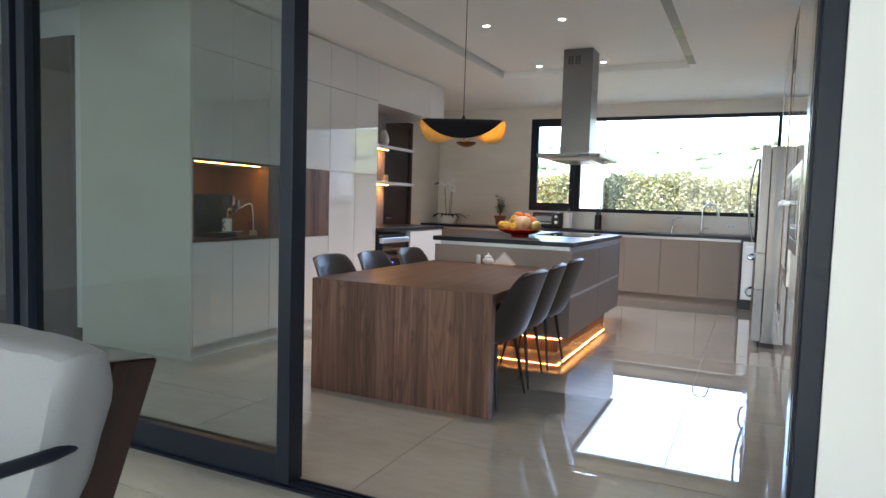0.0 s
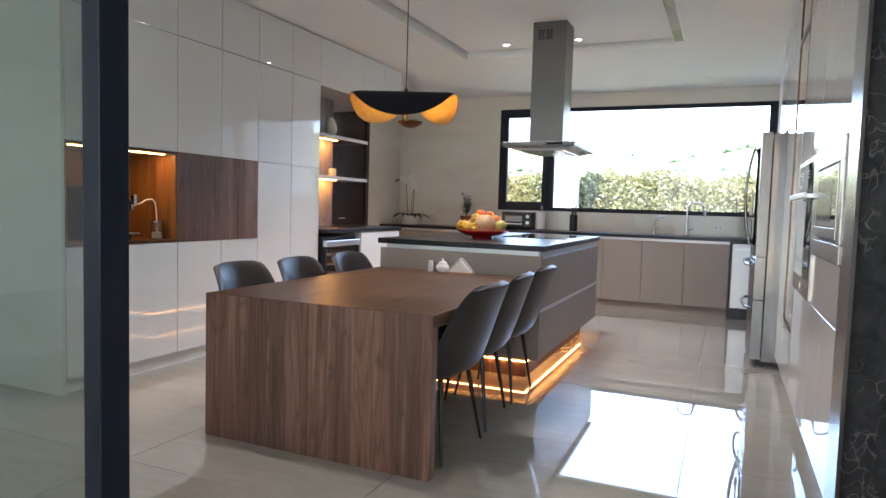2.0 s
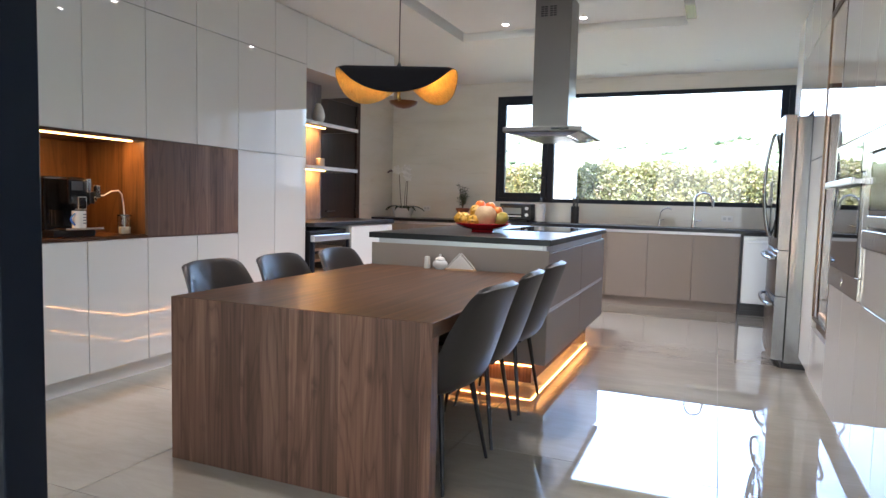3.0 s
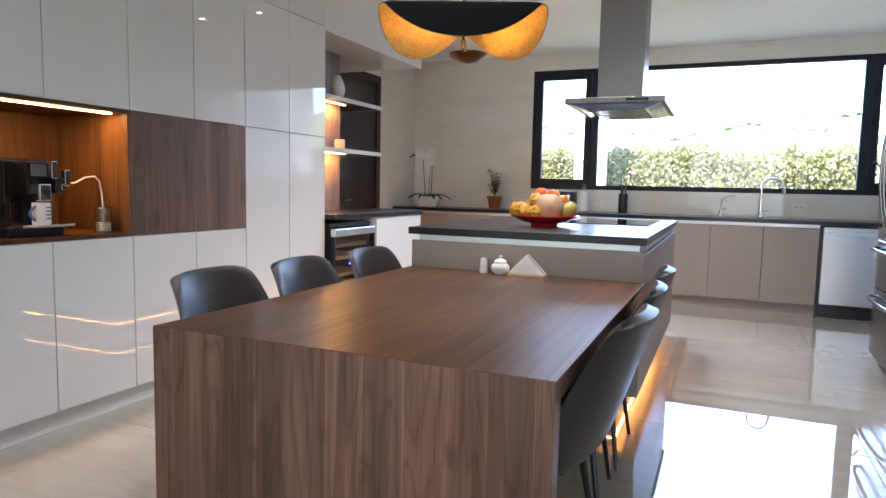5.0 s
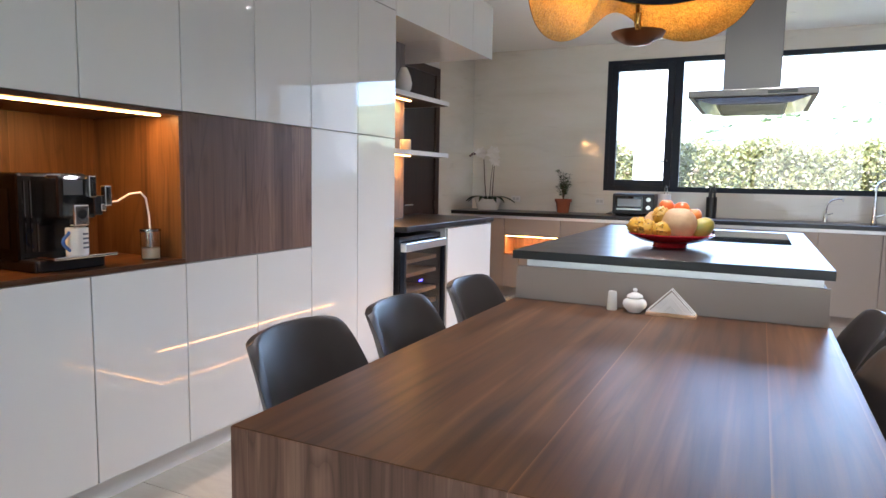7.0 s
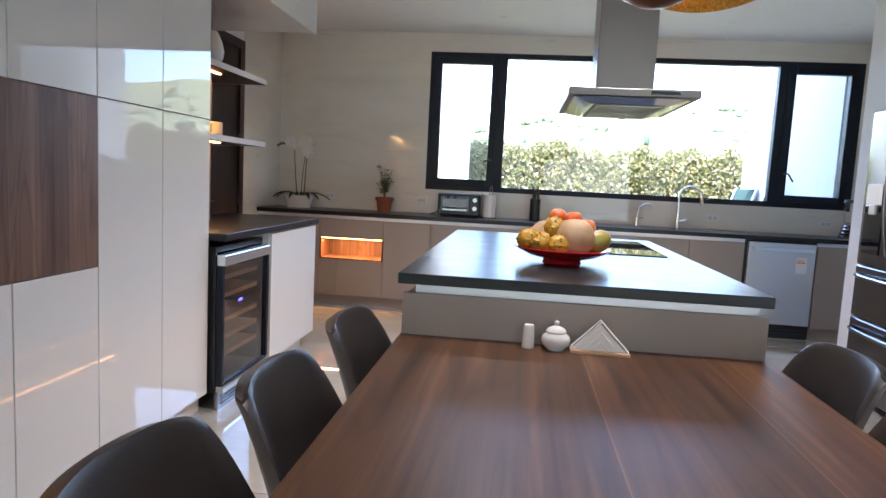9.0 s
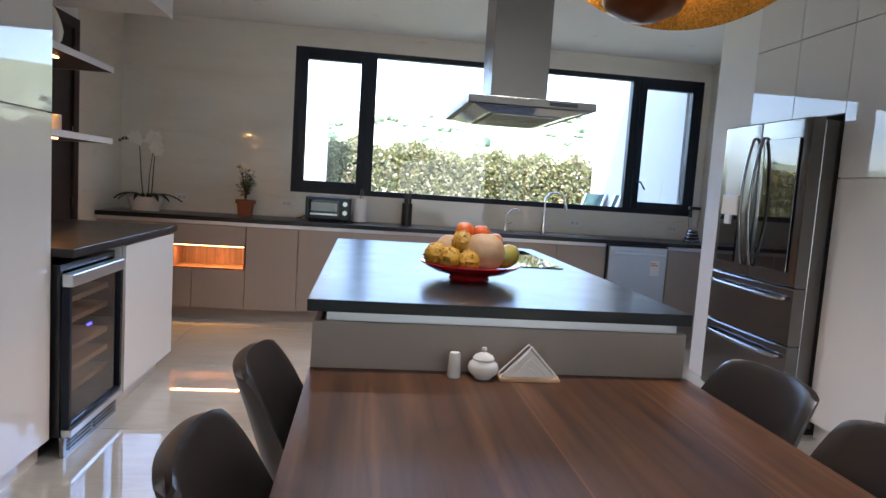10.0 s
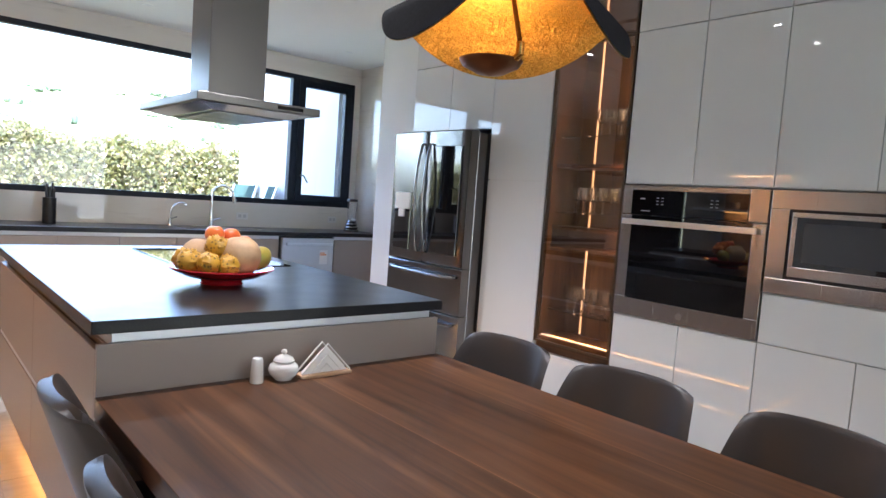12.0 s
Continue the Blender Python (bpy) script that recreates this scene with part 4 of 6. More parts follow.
part("shade", manta(0.0016), paint("matt_black_metal", (0.004, 0.004, 0.005), 0.8, 0.1, Specular_IOR_Level=0.06), ob, "matt black drooping shade", True)
part("lining", manta(-0.0016), GOLD, ob, "crinkled gold leaf lining", True)
part("cable", tube(bmesh.new(), [(PX, PY, PZ + 0.03), (PX, PY, CEILING + 0.066)], 0.003), BLACK, ob, "", True)
part("cap", lathe(bmesh.new(), [(0.016, 0.0), (0.016, 0.02), (0.006, 0.045)], PX, PY, PZ + 0.002), BLACK, ob, "", True)
DX, DY, DZ = PX, PY + 0.06, PZ - 0.15
JX, JY = DX + 0.012, DY - 0.084
BRONZE = paint("dark_bronze", (0.2, 0.1, 0.04), 0.35, 0.05, 9, 0.0, metal=1.0)
part("stem", tube(bmesh.new(), [(PX, PY, PZ - 0.004), (JX, JY, DZ + 0.03)], 0.006), BRONZE, ob, "dark bronze stem", True)
part("joint", tube(bmesh.new(), [(JX, JY, DZ + 0.04), (JX, JY, DZ + 0.012), (JX, JY + 0.012, DZ + 0.003)], 0.01), paint("brass", (0.7, 0.4, 0.1), 0.25, 0.05, 9, 0.0, metal=1.0), ob, "brass joint", True)
part("reflector", lathe(bmesh.new(), [(0.005, 0.006), (0.045, 0.012), (0.076, 0.034), (0.078, 0.034), (0.07, 0.02), (0.035, 0.002), (0.0, -0.004)], DX, DY, DZ - 0.03, 40, False), paint("copper_bronze", (0.26, 0.12, 0.055), 0.3, 0.05, 9, 0.0, metal=1.0), ob, "copper-coloured reflector dish", True)
part("bulb", lathe(bmesh.new(), [(0.0, 0.0), (0.05, 0.002), (0.05, 0.008), (0.0, 0.01)], DX, DY, DZ - 0.012, 24, False), glow("warm_led_disc", (1.0, 0.6, 0.19), 6), ob, "warm led disc shining upwards", True)

# ---- extractor hood ----
HX0, HX1, HY0, HY1 = -2.0, -1.36, 6.55, 7.47
ob = thing("extractor_hood", (-1.68, 7.0, 1.75), "stainless steel island extractor hood hung from the ceiling", "extractor hood")
part("chimney", box(-1.84, 6.85, 1.8, -1.535, 7.13, CEILING + 0.066, bevel=0.003), HOODSTEEL, ob)
bm = bx(bmesh.new(), HX0, HY0, 1.775, HX1, HY1, 1.815, 0.004)
part("canopy", bm, HOODSTEEL, ob)
bm = bmesh.new()
v0 = [bm.verts.new(p) for p in ((HX0 + 0.03, HY0 + 0.03, 1.774), (HX1 - 0.03, HY0 + 0.03, 1.774), (HX1 - 0.03, HY1 - 0.03, 1.774), (HX0 + 0.03, HY1 - 0.03, 1.774))]
v1 = [bm.verts.new(p) for p in ((HX0 + 0.12, HY0 + 0.12, 1.75), (HX1 - 0.12, HY0 + 0.12, 1.75), (HX1 - 0.12, HY1 - 0.12, 1.75), (HX0 + 0.12, HY1 - 0.12, 1.75))]
for i in range(4):
    bm.faces.new((v0[i], v0[(i + 1) % 4], v1[(i + 1) % 4], v1[i]))
bm.faces.new(v0)
bm.faces.new(list(reversed(v1)))
part("underside", bm, CHROME, ob)
for a in (0, 1):
    y0 = HY0 + 0.15 + a * 0.32
    gf = part("grease_filter", box(HX0 + 0.14, y0 - 0.01, 1.7465, HX1 - 0.14, y0 + 0.305, 1.7495), BLACK, ob, "slatted steel grease filter")
    for i in range(10):
        part("slat", box(HX0 + 0.15, y0 + i * 0.03, 1.7435, HX1 - 0.15, y0 + 0.02 + i * 0.03, 1.7463), STEEL, gf)
part("control_strip", box(-1.6, HY0 - 0.003, 1.786, -1.46, HY0 + 0.002, 1.804), BLACKGLASS, ob)
for a in (0, 1):
    bm = bmesh.new()
    for i in range(5):
        for k in range(2):
            bx(bm, -1.79 + a * 0.075 + k * 0.03, 6.847, 2.75 + i * 0.018, -1.765 + a * 0.075 + k * 0.03, 6.8495, 2.761 + i * 0.018)
    part("vent_slots", bm, BLACK, ob)

# ---- cooktop, bowl of fruit, things on the table ----
whole("cooktop", box(-2.0, 6.65, 0.976, -1.43, 7.52, 0.982, bevel=0.002), BLACKGLASS, "black glass cooktop set in the island worktop", "cooktop", smooth=False)
bm = bmesh.new()
BXC, BYC, BZ = -2.005, 6.15, 0.976
bowl = thing("fruit_bowl", (BXC, BYC, BZ), "shallow red glazed footed bowl on the island", "bowl")
part("foot", lathe(bm, [(0.07, 0.0), (0.088, 0.0), (0.083, 0.01), (0.088, 0.02)], BXC, BYC, BZ, 40), RED, bowl, "", True)
part("dish", lathe(bmesh.new(), [(0.0, 0.018), (0.088, 0.018), (0.15, 0.032), (0.2, 0.056), (0.215, 0.066), (0.212, 0.07), (0.195, 0.063), (0.14, 0.042), (0.07, 0.028), (0.0, 0.026)], BXC, BYC, BZ, 48, False), RED, bowl, "", True)


def fruit_skin(name, a, b, scale, rough=0.4, bump=0.2):
    m = Mat(name, a, rough)
    f = m.noise(m.coords(shift=True), scale, 4)
    m.put("Base Color", m.ramp(f, (0.38, a), (0.62, b)))
    return m.bump(m.noise(m.coords(), scale * 6, 3), bump, 0.002).m


def spotted(name, a, spot, scale):
    m = Mat(name, a, 0.45)
    v = m.coords(shift=True)
    f = m.noise(v, scale, 3)
    w = m.n.new("ShaderNodeTexVoronoi")
    w.inputs["Scale"].default_value = scale * 2.4
    m.l.new(v, w.inputs["Vector"])
    base = m.ramp(f, (0.35, tuple(c * 0.75 for c in a)), (0.65, a))
    m.put("Base Color", m.mix(m.ramp(w.outputs["Distance"], (0.2, (0.9, 0.9, 0.9)), (0.38, (0, 0, 0))), base, spot))
    return m.bump(f, 0.4, 0.003).m


def fruit(name, label, x, y, z, r, material, squash=(1, 1, 1), turn=(0, 0, 0), spikes=0):
    bm = bmesh.new()
    bmesh.ops.create_uvsphere(bm, u_segments=28, v_segments=18, radius=r)
    for v in bm.verts:
        n = v.co.normalized()
        k = 1 + 0.025 * noise.noise(n * 2 + Vector((x * 40, y * 40, z)))
        if spikes:
            k += 0.34 * max(0.0, noise.noise(n * spikes + Vector((x * 9, y * 7, 0)))) - 0.03
        elif n.z > 0.9:
            k -= (n.z - 0.9) * 0.9
        v.co = v.co * k
        v.co = Vector((v.co.x * squash[0], v.co.y * squash[1], v.co.z * squash[2]))
    bm.transform(pose(x, y, z, *turn))
    whole(name, bm, material, label, "fruit", "fruit in the bowl")


MELON = fruit_skin("netted_melon_skin", (0.36, 0.22, 0.11), (0.46, 0.3, 0.16), 14, 0.6, 0.5)
PEAR = spotted("spiky_yellow_skin", (0.52, 0.28, 0.02), (0.09, 0.06, 0.015), 26)
ORANGE = fruit_skin("orange_red_skin", (0.6, 0.085, 0.015), (0.58, 0.17, 0.03), 9, 0.3)
MANGO = fruit_skin("green_and_yellow_skin", (0.46, 0.26, 0.03), (0.24, 0.25, 0.05), 7, 0.3)
fruit("melon", "round pale orange netted melon in the red bowl", BXC + 0.045, BYC - 0.07, BZ + 0.122, 0.086, MELON)
fruit("melon", "pale melon at the back of the red bowl", BXC - 0.075, BYC + 0.06, BZ + 0.11, 0.075, MELON)
for dx, dy, dz, t in ((-0.155, -0.055, 0.122, 20), (-0.1, -0.11, 0.115, 80), (-0.025, -0.125, 0.108, 50), (-0.045, -0.045, 0.178, 110), (-0.135, 0.05, 0.118, 10)):
    fruit("dragon_fruit", "knobbly yellow dragon fruit in the red bowl", BXC + dx, BYC + dy, BZ + dz - 0.02, 0.045, PEAR, (1.2, 1, 1), (10, 0, t), 6)
for dx, dy, dz in ((-0.03, 0.02, 0.222), (0.045, 0.03, 0.212), (0.105, 0.035, 0.18), (0.03, 0.1, 0.17), (0.0, 0.09, 0.2)):
    fruit("peach", "orange-red round peach on top of the fruit", BXC + dx, BYC + dy, BZ + dz - 0.02, 0.04, ORANGE)
fruit("mango", "green and yellow mango leaning on the bowl's rim", BXC + 0.15, BYC - 0.02, BZ + 0.106, 0.05, MANGO, (1.25, 0.95, 1.0), (0, -25, 15))

SY = 5.455
whole("salt_shaker", lathe(bmesh.new(), [(0.0, 0), (0.021, 0.0), (0.023, 0.003), (0.0185, 0.075), (0.016, 0.082), (0.0, 0.084)], -2.15, SY, 0.75, 28, False), CERAMIC, "white ceramic salt shaker on the table", "shaker")
ob = thing("sugar_bowl", (-2.055, SY, 0.75), "white ceramic sugar bowl with a knobbed lid", "sugar bowl")
part("bowl", lathe(bmesh.new(), [(0.0, 0), (0.028, 0), (0.031, 0.004), (0.047, 0.02), (0.051, 0.035), (0.046, 0.05), (0.033, 0.06), (0.036, 0.066), (0.0, 0.067)], -2.055, SY, 0.75, 36, False), CERAMIC, ob, "", True)
part("lid", lathe(bmesh.new(), [(0.034, 0.066), (0.03, 0.075), (0.014, 0.083), (0.006, 0.086), (0.01, 0.094), (0.008, 0.101), (0.0, 0.103)], -2.055, SY, 0.75, 36), CERAMIC, ob, "", True)
ob = thing("napkin_holder", (-1.905, SY - 0.01, 0.75), "triangular white napkin holder on a pale wooden base", "napkin holder")
part("base", box(-2.005, SY - 0.04, 0.75, -1.805, SY + 0.02, 0.762, bevel=0.003), paint("pale_maple", (0.62, 0.4, 0.24), 0.5), ob, "pale wooden base")


def triangle(y, half, high, z, thick, material, name):
    bm = bmesh.new()
    a = [(-half, 0), (half, 0), (0, high)]
    vs = [bm.verts.new((-1.905 + p, y, z + q)) for p, q in a]
    vt = [bm.verts.new((-1.905 + p, y + thick, z + q)) for p, q in a]
    bm.faces.new(vs)
    bm.faces.new(list(reversed(vt)))
    for i in range(3):
        bm.faces.new((vs[i], vs[(i + 1) % 3], vt[(i + 1) % 3], vt[i]))
    part(name, bm, material, ob)


PAPER = paint("white_paper", (0.8, 0.79, 0.77), 0.8, 0.02)
for i in range(5):
    triangle(SY - 0.02 + i * 0.006, 0.088 - i * 0.002, 0.09 - i * 0.003, 0.762, 0.004, PAPER, "napkin")
bm = bmesh.new()
for k, (half, high) in enumerate(((0.095, 0.1), (0.06, 0.063), (0.03, 0.031))):
    tube(bm, [(-1.905 - half, SY - 0.028, 0.764), (-1.905, SY - 0.028, 0.764 + high), (-1.905 + half, SY - 0.028, 0.764)], 0.0035 if k == 0 else 0.0018, 8)
part("front_frame", bm, CERAMIC, ob, "white wire frame")
bm = tube(bmesh.new(), [(-2.0, SY + 0.012, 0.764), (-1.905, SY + 0.012, 0.862), (-1.81, SY + 0.012, 0.764)], 0.0035, 8)
part("back_frame", bm, CERAMIC, ob, "white wire frame")

# ---- refrigerator ----
HANDLE = steel("dark_polished_steel", (0.3, 0.3, 0.3), 0.15)
FX, FYA, FYB = 0.1, 6.935, 7.845
ob = thing("refrigerator", (0.4, 7.39, 0), "black stainless french-door refrigerator with curved handles", "refrigerator")
part("body", box(0.19, FYA + 0.005, 0.04, 0.86, FYB - 0.005, 1.895, bevel=0.006), DARKSTEEL, ob)
part("foot_grille", box(0.18, FYA + 0.02, 0.0, 0.7, FYB - 0.02, 0.05), BLACK, ob)


def fridge_door(name, y0, y1, z0, z1, bulge=0.012):
    bm = bmesh.new()
    n = 10
    fr, bk = [], []
    for i in range(n + 1):
        y = y0 + (y1 - y0) * i / n
        d = (y - 7.39) / 0.45
        x = FX - bulge * (1 - d * d)
        if i in (0, n):
            x += 0.008
        fr.append([bm.verts.new((x + (0.006 if z in (z0, z1) else 0), y, z)) for z in (z0, z0 + 0.008, z1 - 0.008, z1)])
        bk.append([bm.verts.new((0.185, y, z)) for z in (z0, z1)])
    for i in range(n):
        for k in range(3):
            bm.faces.new((fr[i][k], fr[i + 1][k], fr[i + 1][k + 1], fr[i][k + 1]))
        bm.faces.new((bk[i][0], bk[i][1], bk[i + 1][1], bk[i + 1][0]))
        bm.faces.new((fr[i][3], fr[i + 1][3], bk[i + 1][1], bk[i][1]))
        bm.faces.new((fr[i][0], bk[i][0], bk[i + 1][0], fr[i + 1][0]))
    for e in (0, n):
        bm.faces.new((fr[e][0], fr[e][1], fr[e][2], fr[e][3], bk[e][1], bk[e][0]))
    door = part(name, bm, DARKSTEEL, ob, "", True)
    for f in door.data.polygons:
        f.use_smooth = abs(f.normal.x) > 0.9
    return door


ld = fridge_door("door", 7.393, FYB, 0.9, 1.905)
rd = fridge_door("door", FYA, 7.387, 0.9, 1.905)
d1 = fridge_door("drawer", FYA, FYB, 0.55, 0.893)
d2 = fridge_door("drawer", FYA, FYB, 0.06, 0.543)
part("glass_panel", box(0.083, 7.0, 0.985, 0.09, 7.33, 1.79, bevel=0.003), BLACKGLASS, rd, "black mirrored glass panel")
part("logo", lathe(bmesh.new(), [(0.0, 0), (0.012, 0), (0.012, 0.002), (0.0, 0.002)], 0, 0, 0, 16, False), CHROME, rd).location = (0.084 - 0.4, 7.07 - 7.39, 1.835)
for y, dd in ((7.44, ld), (7.34, rd)):
    pts = [(0.085, y, 0.985)] + [(0.07 - 0.05 * math.sin(math.pi * i / 12) ** 0.8, y, 0.99 + 0.81 * i / 12) for i in range(13)] + [(0.085, y, 1.805)]
    part("handle", tube(bmesh.new(), pts, 0.011, 12), HANDLE, dd, "curved steel handle", True)
for z, dd in ((0.83, d1), (0.475, d2)):
    pts = [(0.095, FYA + 0.06, z)] + [(0.075 - 0.035 * math.sin(math.pi * i / 12) ** 0.5, FYA + 0.06 + 0.78 * i / 12, z) for i in range(13)] + [(0.095, FYB - 0.06, z)]
    part("handle", tube(bmesh.new(), pts, 0.013, 12), HANDLE, dd, "curved steel handle", True)
disp = part("dispenser", box(0.083, 7.56, 0.98, 0.1, 7.77, 1.3, bevel=0.004), BLACKGLASS, ld, "black water dispenser recess")
part("dispenser_panel", box(0.077, 7.57, 1.3, 0.1, 7.76, 1.43, bevel=0.004), CERAMIC, ld, "pale dispenser control panel")
part("nozzle", box(0.068, 7.63, 1.235, 0.1, 7.7, 1.3, bevel=0.006), CERAMIC, ld)
ob.location.x -= 0.035

# ---- oven and microwave ----
ob = thing("wall_oven", (0.55, 5.32, 0.795), "built-in stainless steel wall oven with black glass door", "oven")
OY0, OY1 = 4.9, 5.746
dr = part("door", box(RX - 0.012, OY0, 0.795, RX + 0.02, OY1, 0.9, bevel=0.003), OVENSTEEL, ob)
for a in (OY0, OY1 - 0.075):
    part("stile", box(RX - 0.012, a, 0.901, RX + 0.02, a + 0.075, 1.385, bevel=0.003), OVENSTEEL, dr)
part("door_glass", box(RX - 0.014, OY0 + 0.07, 0.895, RX + 0.01, OY1 - 0.07, 1.385, bevel=0.002), BLACKGLASS, dr, "black glass oven window")
hb = bx(bmesh.new(), RX - 0.06, OY0 + 0.035, 1.33, RX - 0.042, OY1 - 0.035, 1.362, 0.004)
bx(hb, RX - 0.045, OY0 + 0.06, 1.336, RX - 0.01, OY0 + 0.085, 1.356)
bx(hb, RX - 0.045, OY1 - 0.085, 1.336, RX - 0.01, OY1 - 0.06, 1.356)
part("handle", hb, ALU, dr, "flat steel handle bar")
part("badge", tube(bmesh.new(), [(RX - 0.015, 5.323, 0.84), (RX - 0.011, 5.323, 0.84)], 0.02, 20), CHROME, dr, "round chrome badge")
bm = bmesh.new()
bx(bm, RX - 0.01, OY0, 1.39, RX + 0.02, OY0 + 0.1, 1.558, 0.003)
bx(bm, RX - 0.01, OY1 - 0.06, 1.39, RX + 0.02, OY1, 1.558, 0.003)
bx(bm, RX - 0.01, OY0 + 0.1, 1.53, RX + 0.02, OY1 - 0.06, 1.558, 0.003)
cp = part("control_panel", bm, OVENSTEEL, ob)
part("display", box(RX - 0.012, OY0 + 0.1, 1.388, RX + 0.01, OY1 - 0.06, 1.53, bevel=0.002), BLACKGLASS, cp, "black glass touch panel")
MARKS = paint("pale_print", (0.45, 0.45, 0.45), 0.5, 0.0)
bm = bmesh.new()
for i in range(2):
    for k in range(3):
        for y in (5.16, 5.48):
            bx(bm, RX - 0.0128, y + i * 0.03, 1.45 + k * 0.018, RX - 0.0122, y + 0.014 + i * 0.03, 1.454 + k * 0.018)
bx(bm, RX - 0.0128, 5.6, 1.478, RX - 0.0122, 5.63, 1.484)
bx(bm, RX - 0.0128, 5.56, 1.41, RX - 0.0122, 5.62, 1.414)
part("markings", bm, MARKS, cp, "small pale printed markings")
MY0, MY1 = 4.033, 4.89
ob = thing("microwave", (0.55, 4.46, 1.048), "built-in stainless steel microwave in a wide trim frame", "microwave")
bm = bmesh.new()
bx(bm, RX - 0.012, MY0, 1.048, RX + 0.02, MY1, 1.125, 0.003)
bx(bm, RX - 0.012, MY0, 1.465, RX + 0.02, MY1, 1.558, 0.003)
bx(bm, RX - 0.012, MY0, 1.125, RX + 0.02, MY0 + 0.09, 1.465, 0.003)
bx(bm, RX - 0.012, MY1 - 0.09, 1.125, RX + 0.02, MY1, 1.465, 0.003)
part("trim_frame", bm, OVENSTEEL, ob)
part("gap", box(RX + 0.0, MY0 + 0.09, 1.125, RX + 0.02, MY1 - 0.09, 1.465), BLACK, ob)
bm = bmesh.new()
a, b, c, d = MY0 + 0.1, MY1 - 0.105, 1.14, 1.453
bx(bm, RX - 0.016, a, c, RX + 0.0, b, c + 0.05, 0.003)
bx(bm, RX - 0.016, a, d - 0.025, RX + 0.0, b, d, 0.003)
bx(bm, RX - 0.016, a, c + 0.05, RX + 0.0, a + 0.02, d - 0.025, 0.003)
bx(bm, RX - 0.016, b - 0.025, c + 0.05, RX + 0.0, b, d - 0.025, 0.003)
part("door", bm, OVENSTEEL, ob)
part("door_glass", box(RX - 0.015, a + 0.018, c + 0.045, RX - 0.002, b - 0.022, d - 0.022), BLACKGLASS, ob, "black glass door")
part("window", box(RX - 0.0165, a + 0.15, c + 0.075, RX - 0.0153, b - 0.06, d - 0.05), paint("grey_mesh_window", (0.06, 0.062, 0.066), 0.15, 0.1), ob, "grey mesh window")

# ---- display cabinet with glasses ----
GY0, GY1 = 5.754, 6.362
ob = thing("display_cabinet", (0.55, 6.06, 0), "bronze-glass display cabinet lit by warm led strips", "display cabinet", "oven wall cabinets")
part("back", box(0.55, GY0 + 0.02, 0.43, 0.57, GY1 - 0.02, TOP), WALNUT_D, ob)
for a, b in ((GY0, GY0 + 0.02), (GY1 - 0.02, GY1)):
    part("side", box(RX + 0.03, a, 0.43, 0.57, b, TOP), WALNUT_D, ob)
part("bottom", box(RX + 0.025, GY0 + 0.02, 0.43, 0.55, GY1 - 0.02, 0.53), WALNUT_Y, ob)
part("base_drawer", box(RX, GY0 + 0.003, 0.1, 0.87, GY1 - 0.003, 0.425), GLOSS, ob, "glossy white drawer")
part("plinth", box(RX + 0.05, GY0, 0, 0.87, GY1, 0.1), GLOSS, ob)
part("shelf", box(RX + 0.07, GY0 + 0.02, 1.66, 0.55, GY1 - 0.02, 1.685), WALNUT_Y, ob, "walnut shelf")
part("shelf", box(RX + 0.07, GY0 + 0.02, 1.25, 0.55, GY1 - 0.02, 1.275), WALNUT_Y, ob, "walnut shelf")
part("shelf", box(RX + 0.07, GY0 + 0.02, 1.13, 0.55, GY1 - 0.02, 1.155), WALNUT_Y, ob, "walnut shelf")
part("drawer", box(RX + 0.08, GY0 + 0.02, 1.155, 0.55, GY1 - 0.02, 1.25), DARKWOOD, ob)
for z in (0.7, 1.36, 1.86):
    part("shelf", box(RX + 0.1, GY0 + 0.022, z, 0.545, GY1 - 0.022, z + 0.008), CLEARGLASS, ob, "clear glass shelf")
part("led_strip", box(0.543, 6.197, 0.54, 0.5495, 6.209, 2.8), LEDSOFT, ob, "upright warm led strip")
part("led_strip", box(RX + 0.04, GY0 + 0.03, 0.531, RX + 0.055, GY1 - 0.03, 0.537), LEDSOFT, ob, "warm led strip along the base")
for z0, z1 in ((0.49, 2.445), (2.451, TOP)):
    bm = bmesh.new()
    bx(bm, RX - 0.002, GY0 + 0.002, z0, RX + 0.02, GY0 + 0.018, z1)
    bx(bm, RX - 0.002, GY1 - 0.018, z0, RX + 0.02, GY1 - 0.002, z1)
    bx(bm, RX - 0.002, GY0 + 0.018, z0, RX + 0.02, GY1 - 0.018, z0 + 0.014)
    bx(bm, RX - 0.002, GY0 + 0.018, z1 - 0.014, RX + 0.02, GY1 - 0.018, z1)
    dr = part("door", bm, paint("bronze_profile", (0.13, 0.1, 0.075), 0.35, 0.05, 9, 0.0, metal=1.0), ob, "bronze-framed glass door")
    p = part("pane", box(RX + 0.004, GY0 + 0.016, z0 + 0.012, RX + 0.009, GY1 - 0.016, z1 - 0.012), BRONZEGLASS, dr, "bronze-tinted glass")
    p.visible_shadow = False


def wine_glass(tall=0.17, r=0.033):
    bm = lathe(bmesh.new(), [(0.0, 0), (r * 0.95, 0.001), (r * 0.3, 0.006), (0.0045, 0.02), (0.0045, tall * 0.45), (r * 0.6, tall * 0.5), (r, tall * 0.68), (r * 0.82, tall), (r * 0.78, tall), (r * 0.94, tall * 0.68), (r * 0.5, tall * 0.53), (0.0, tall * 0.5)], 0, 0, 0, 14, False)
    return bm


first = None
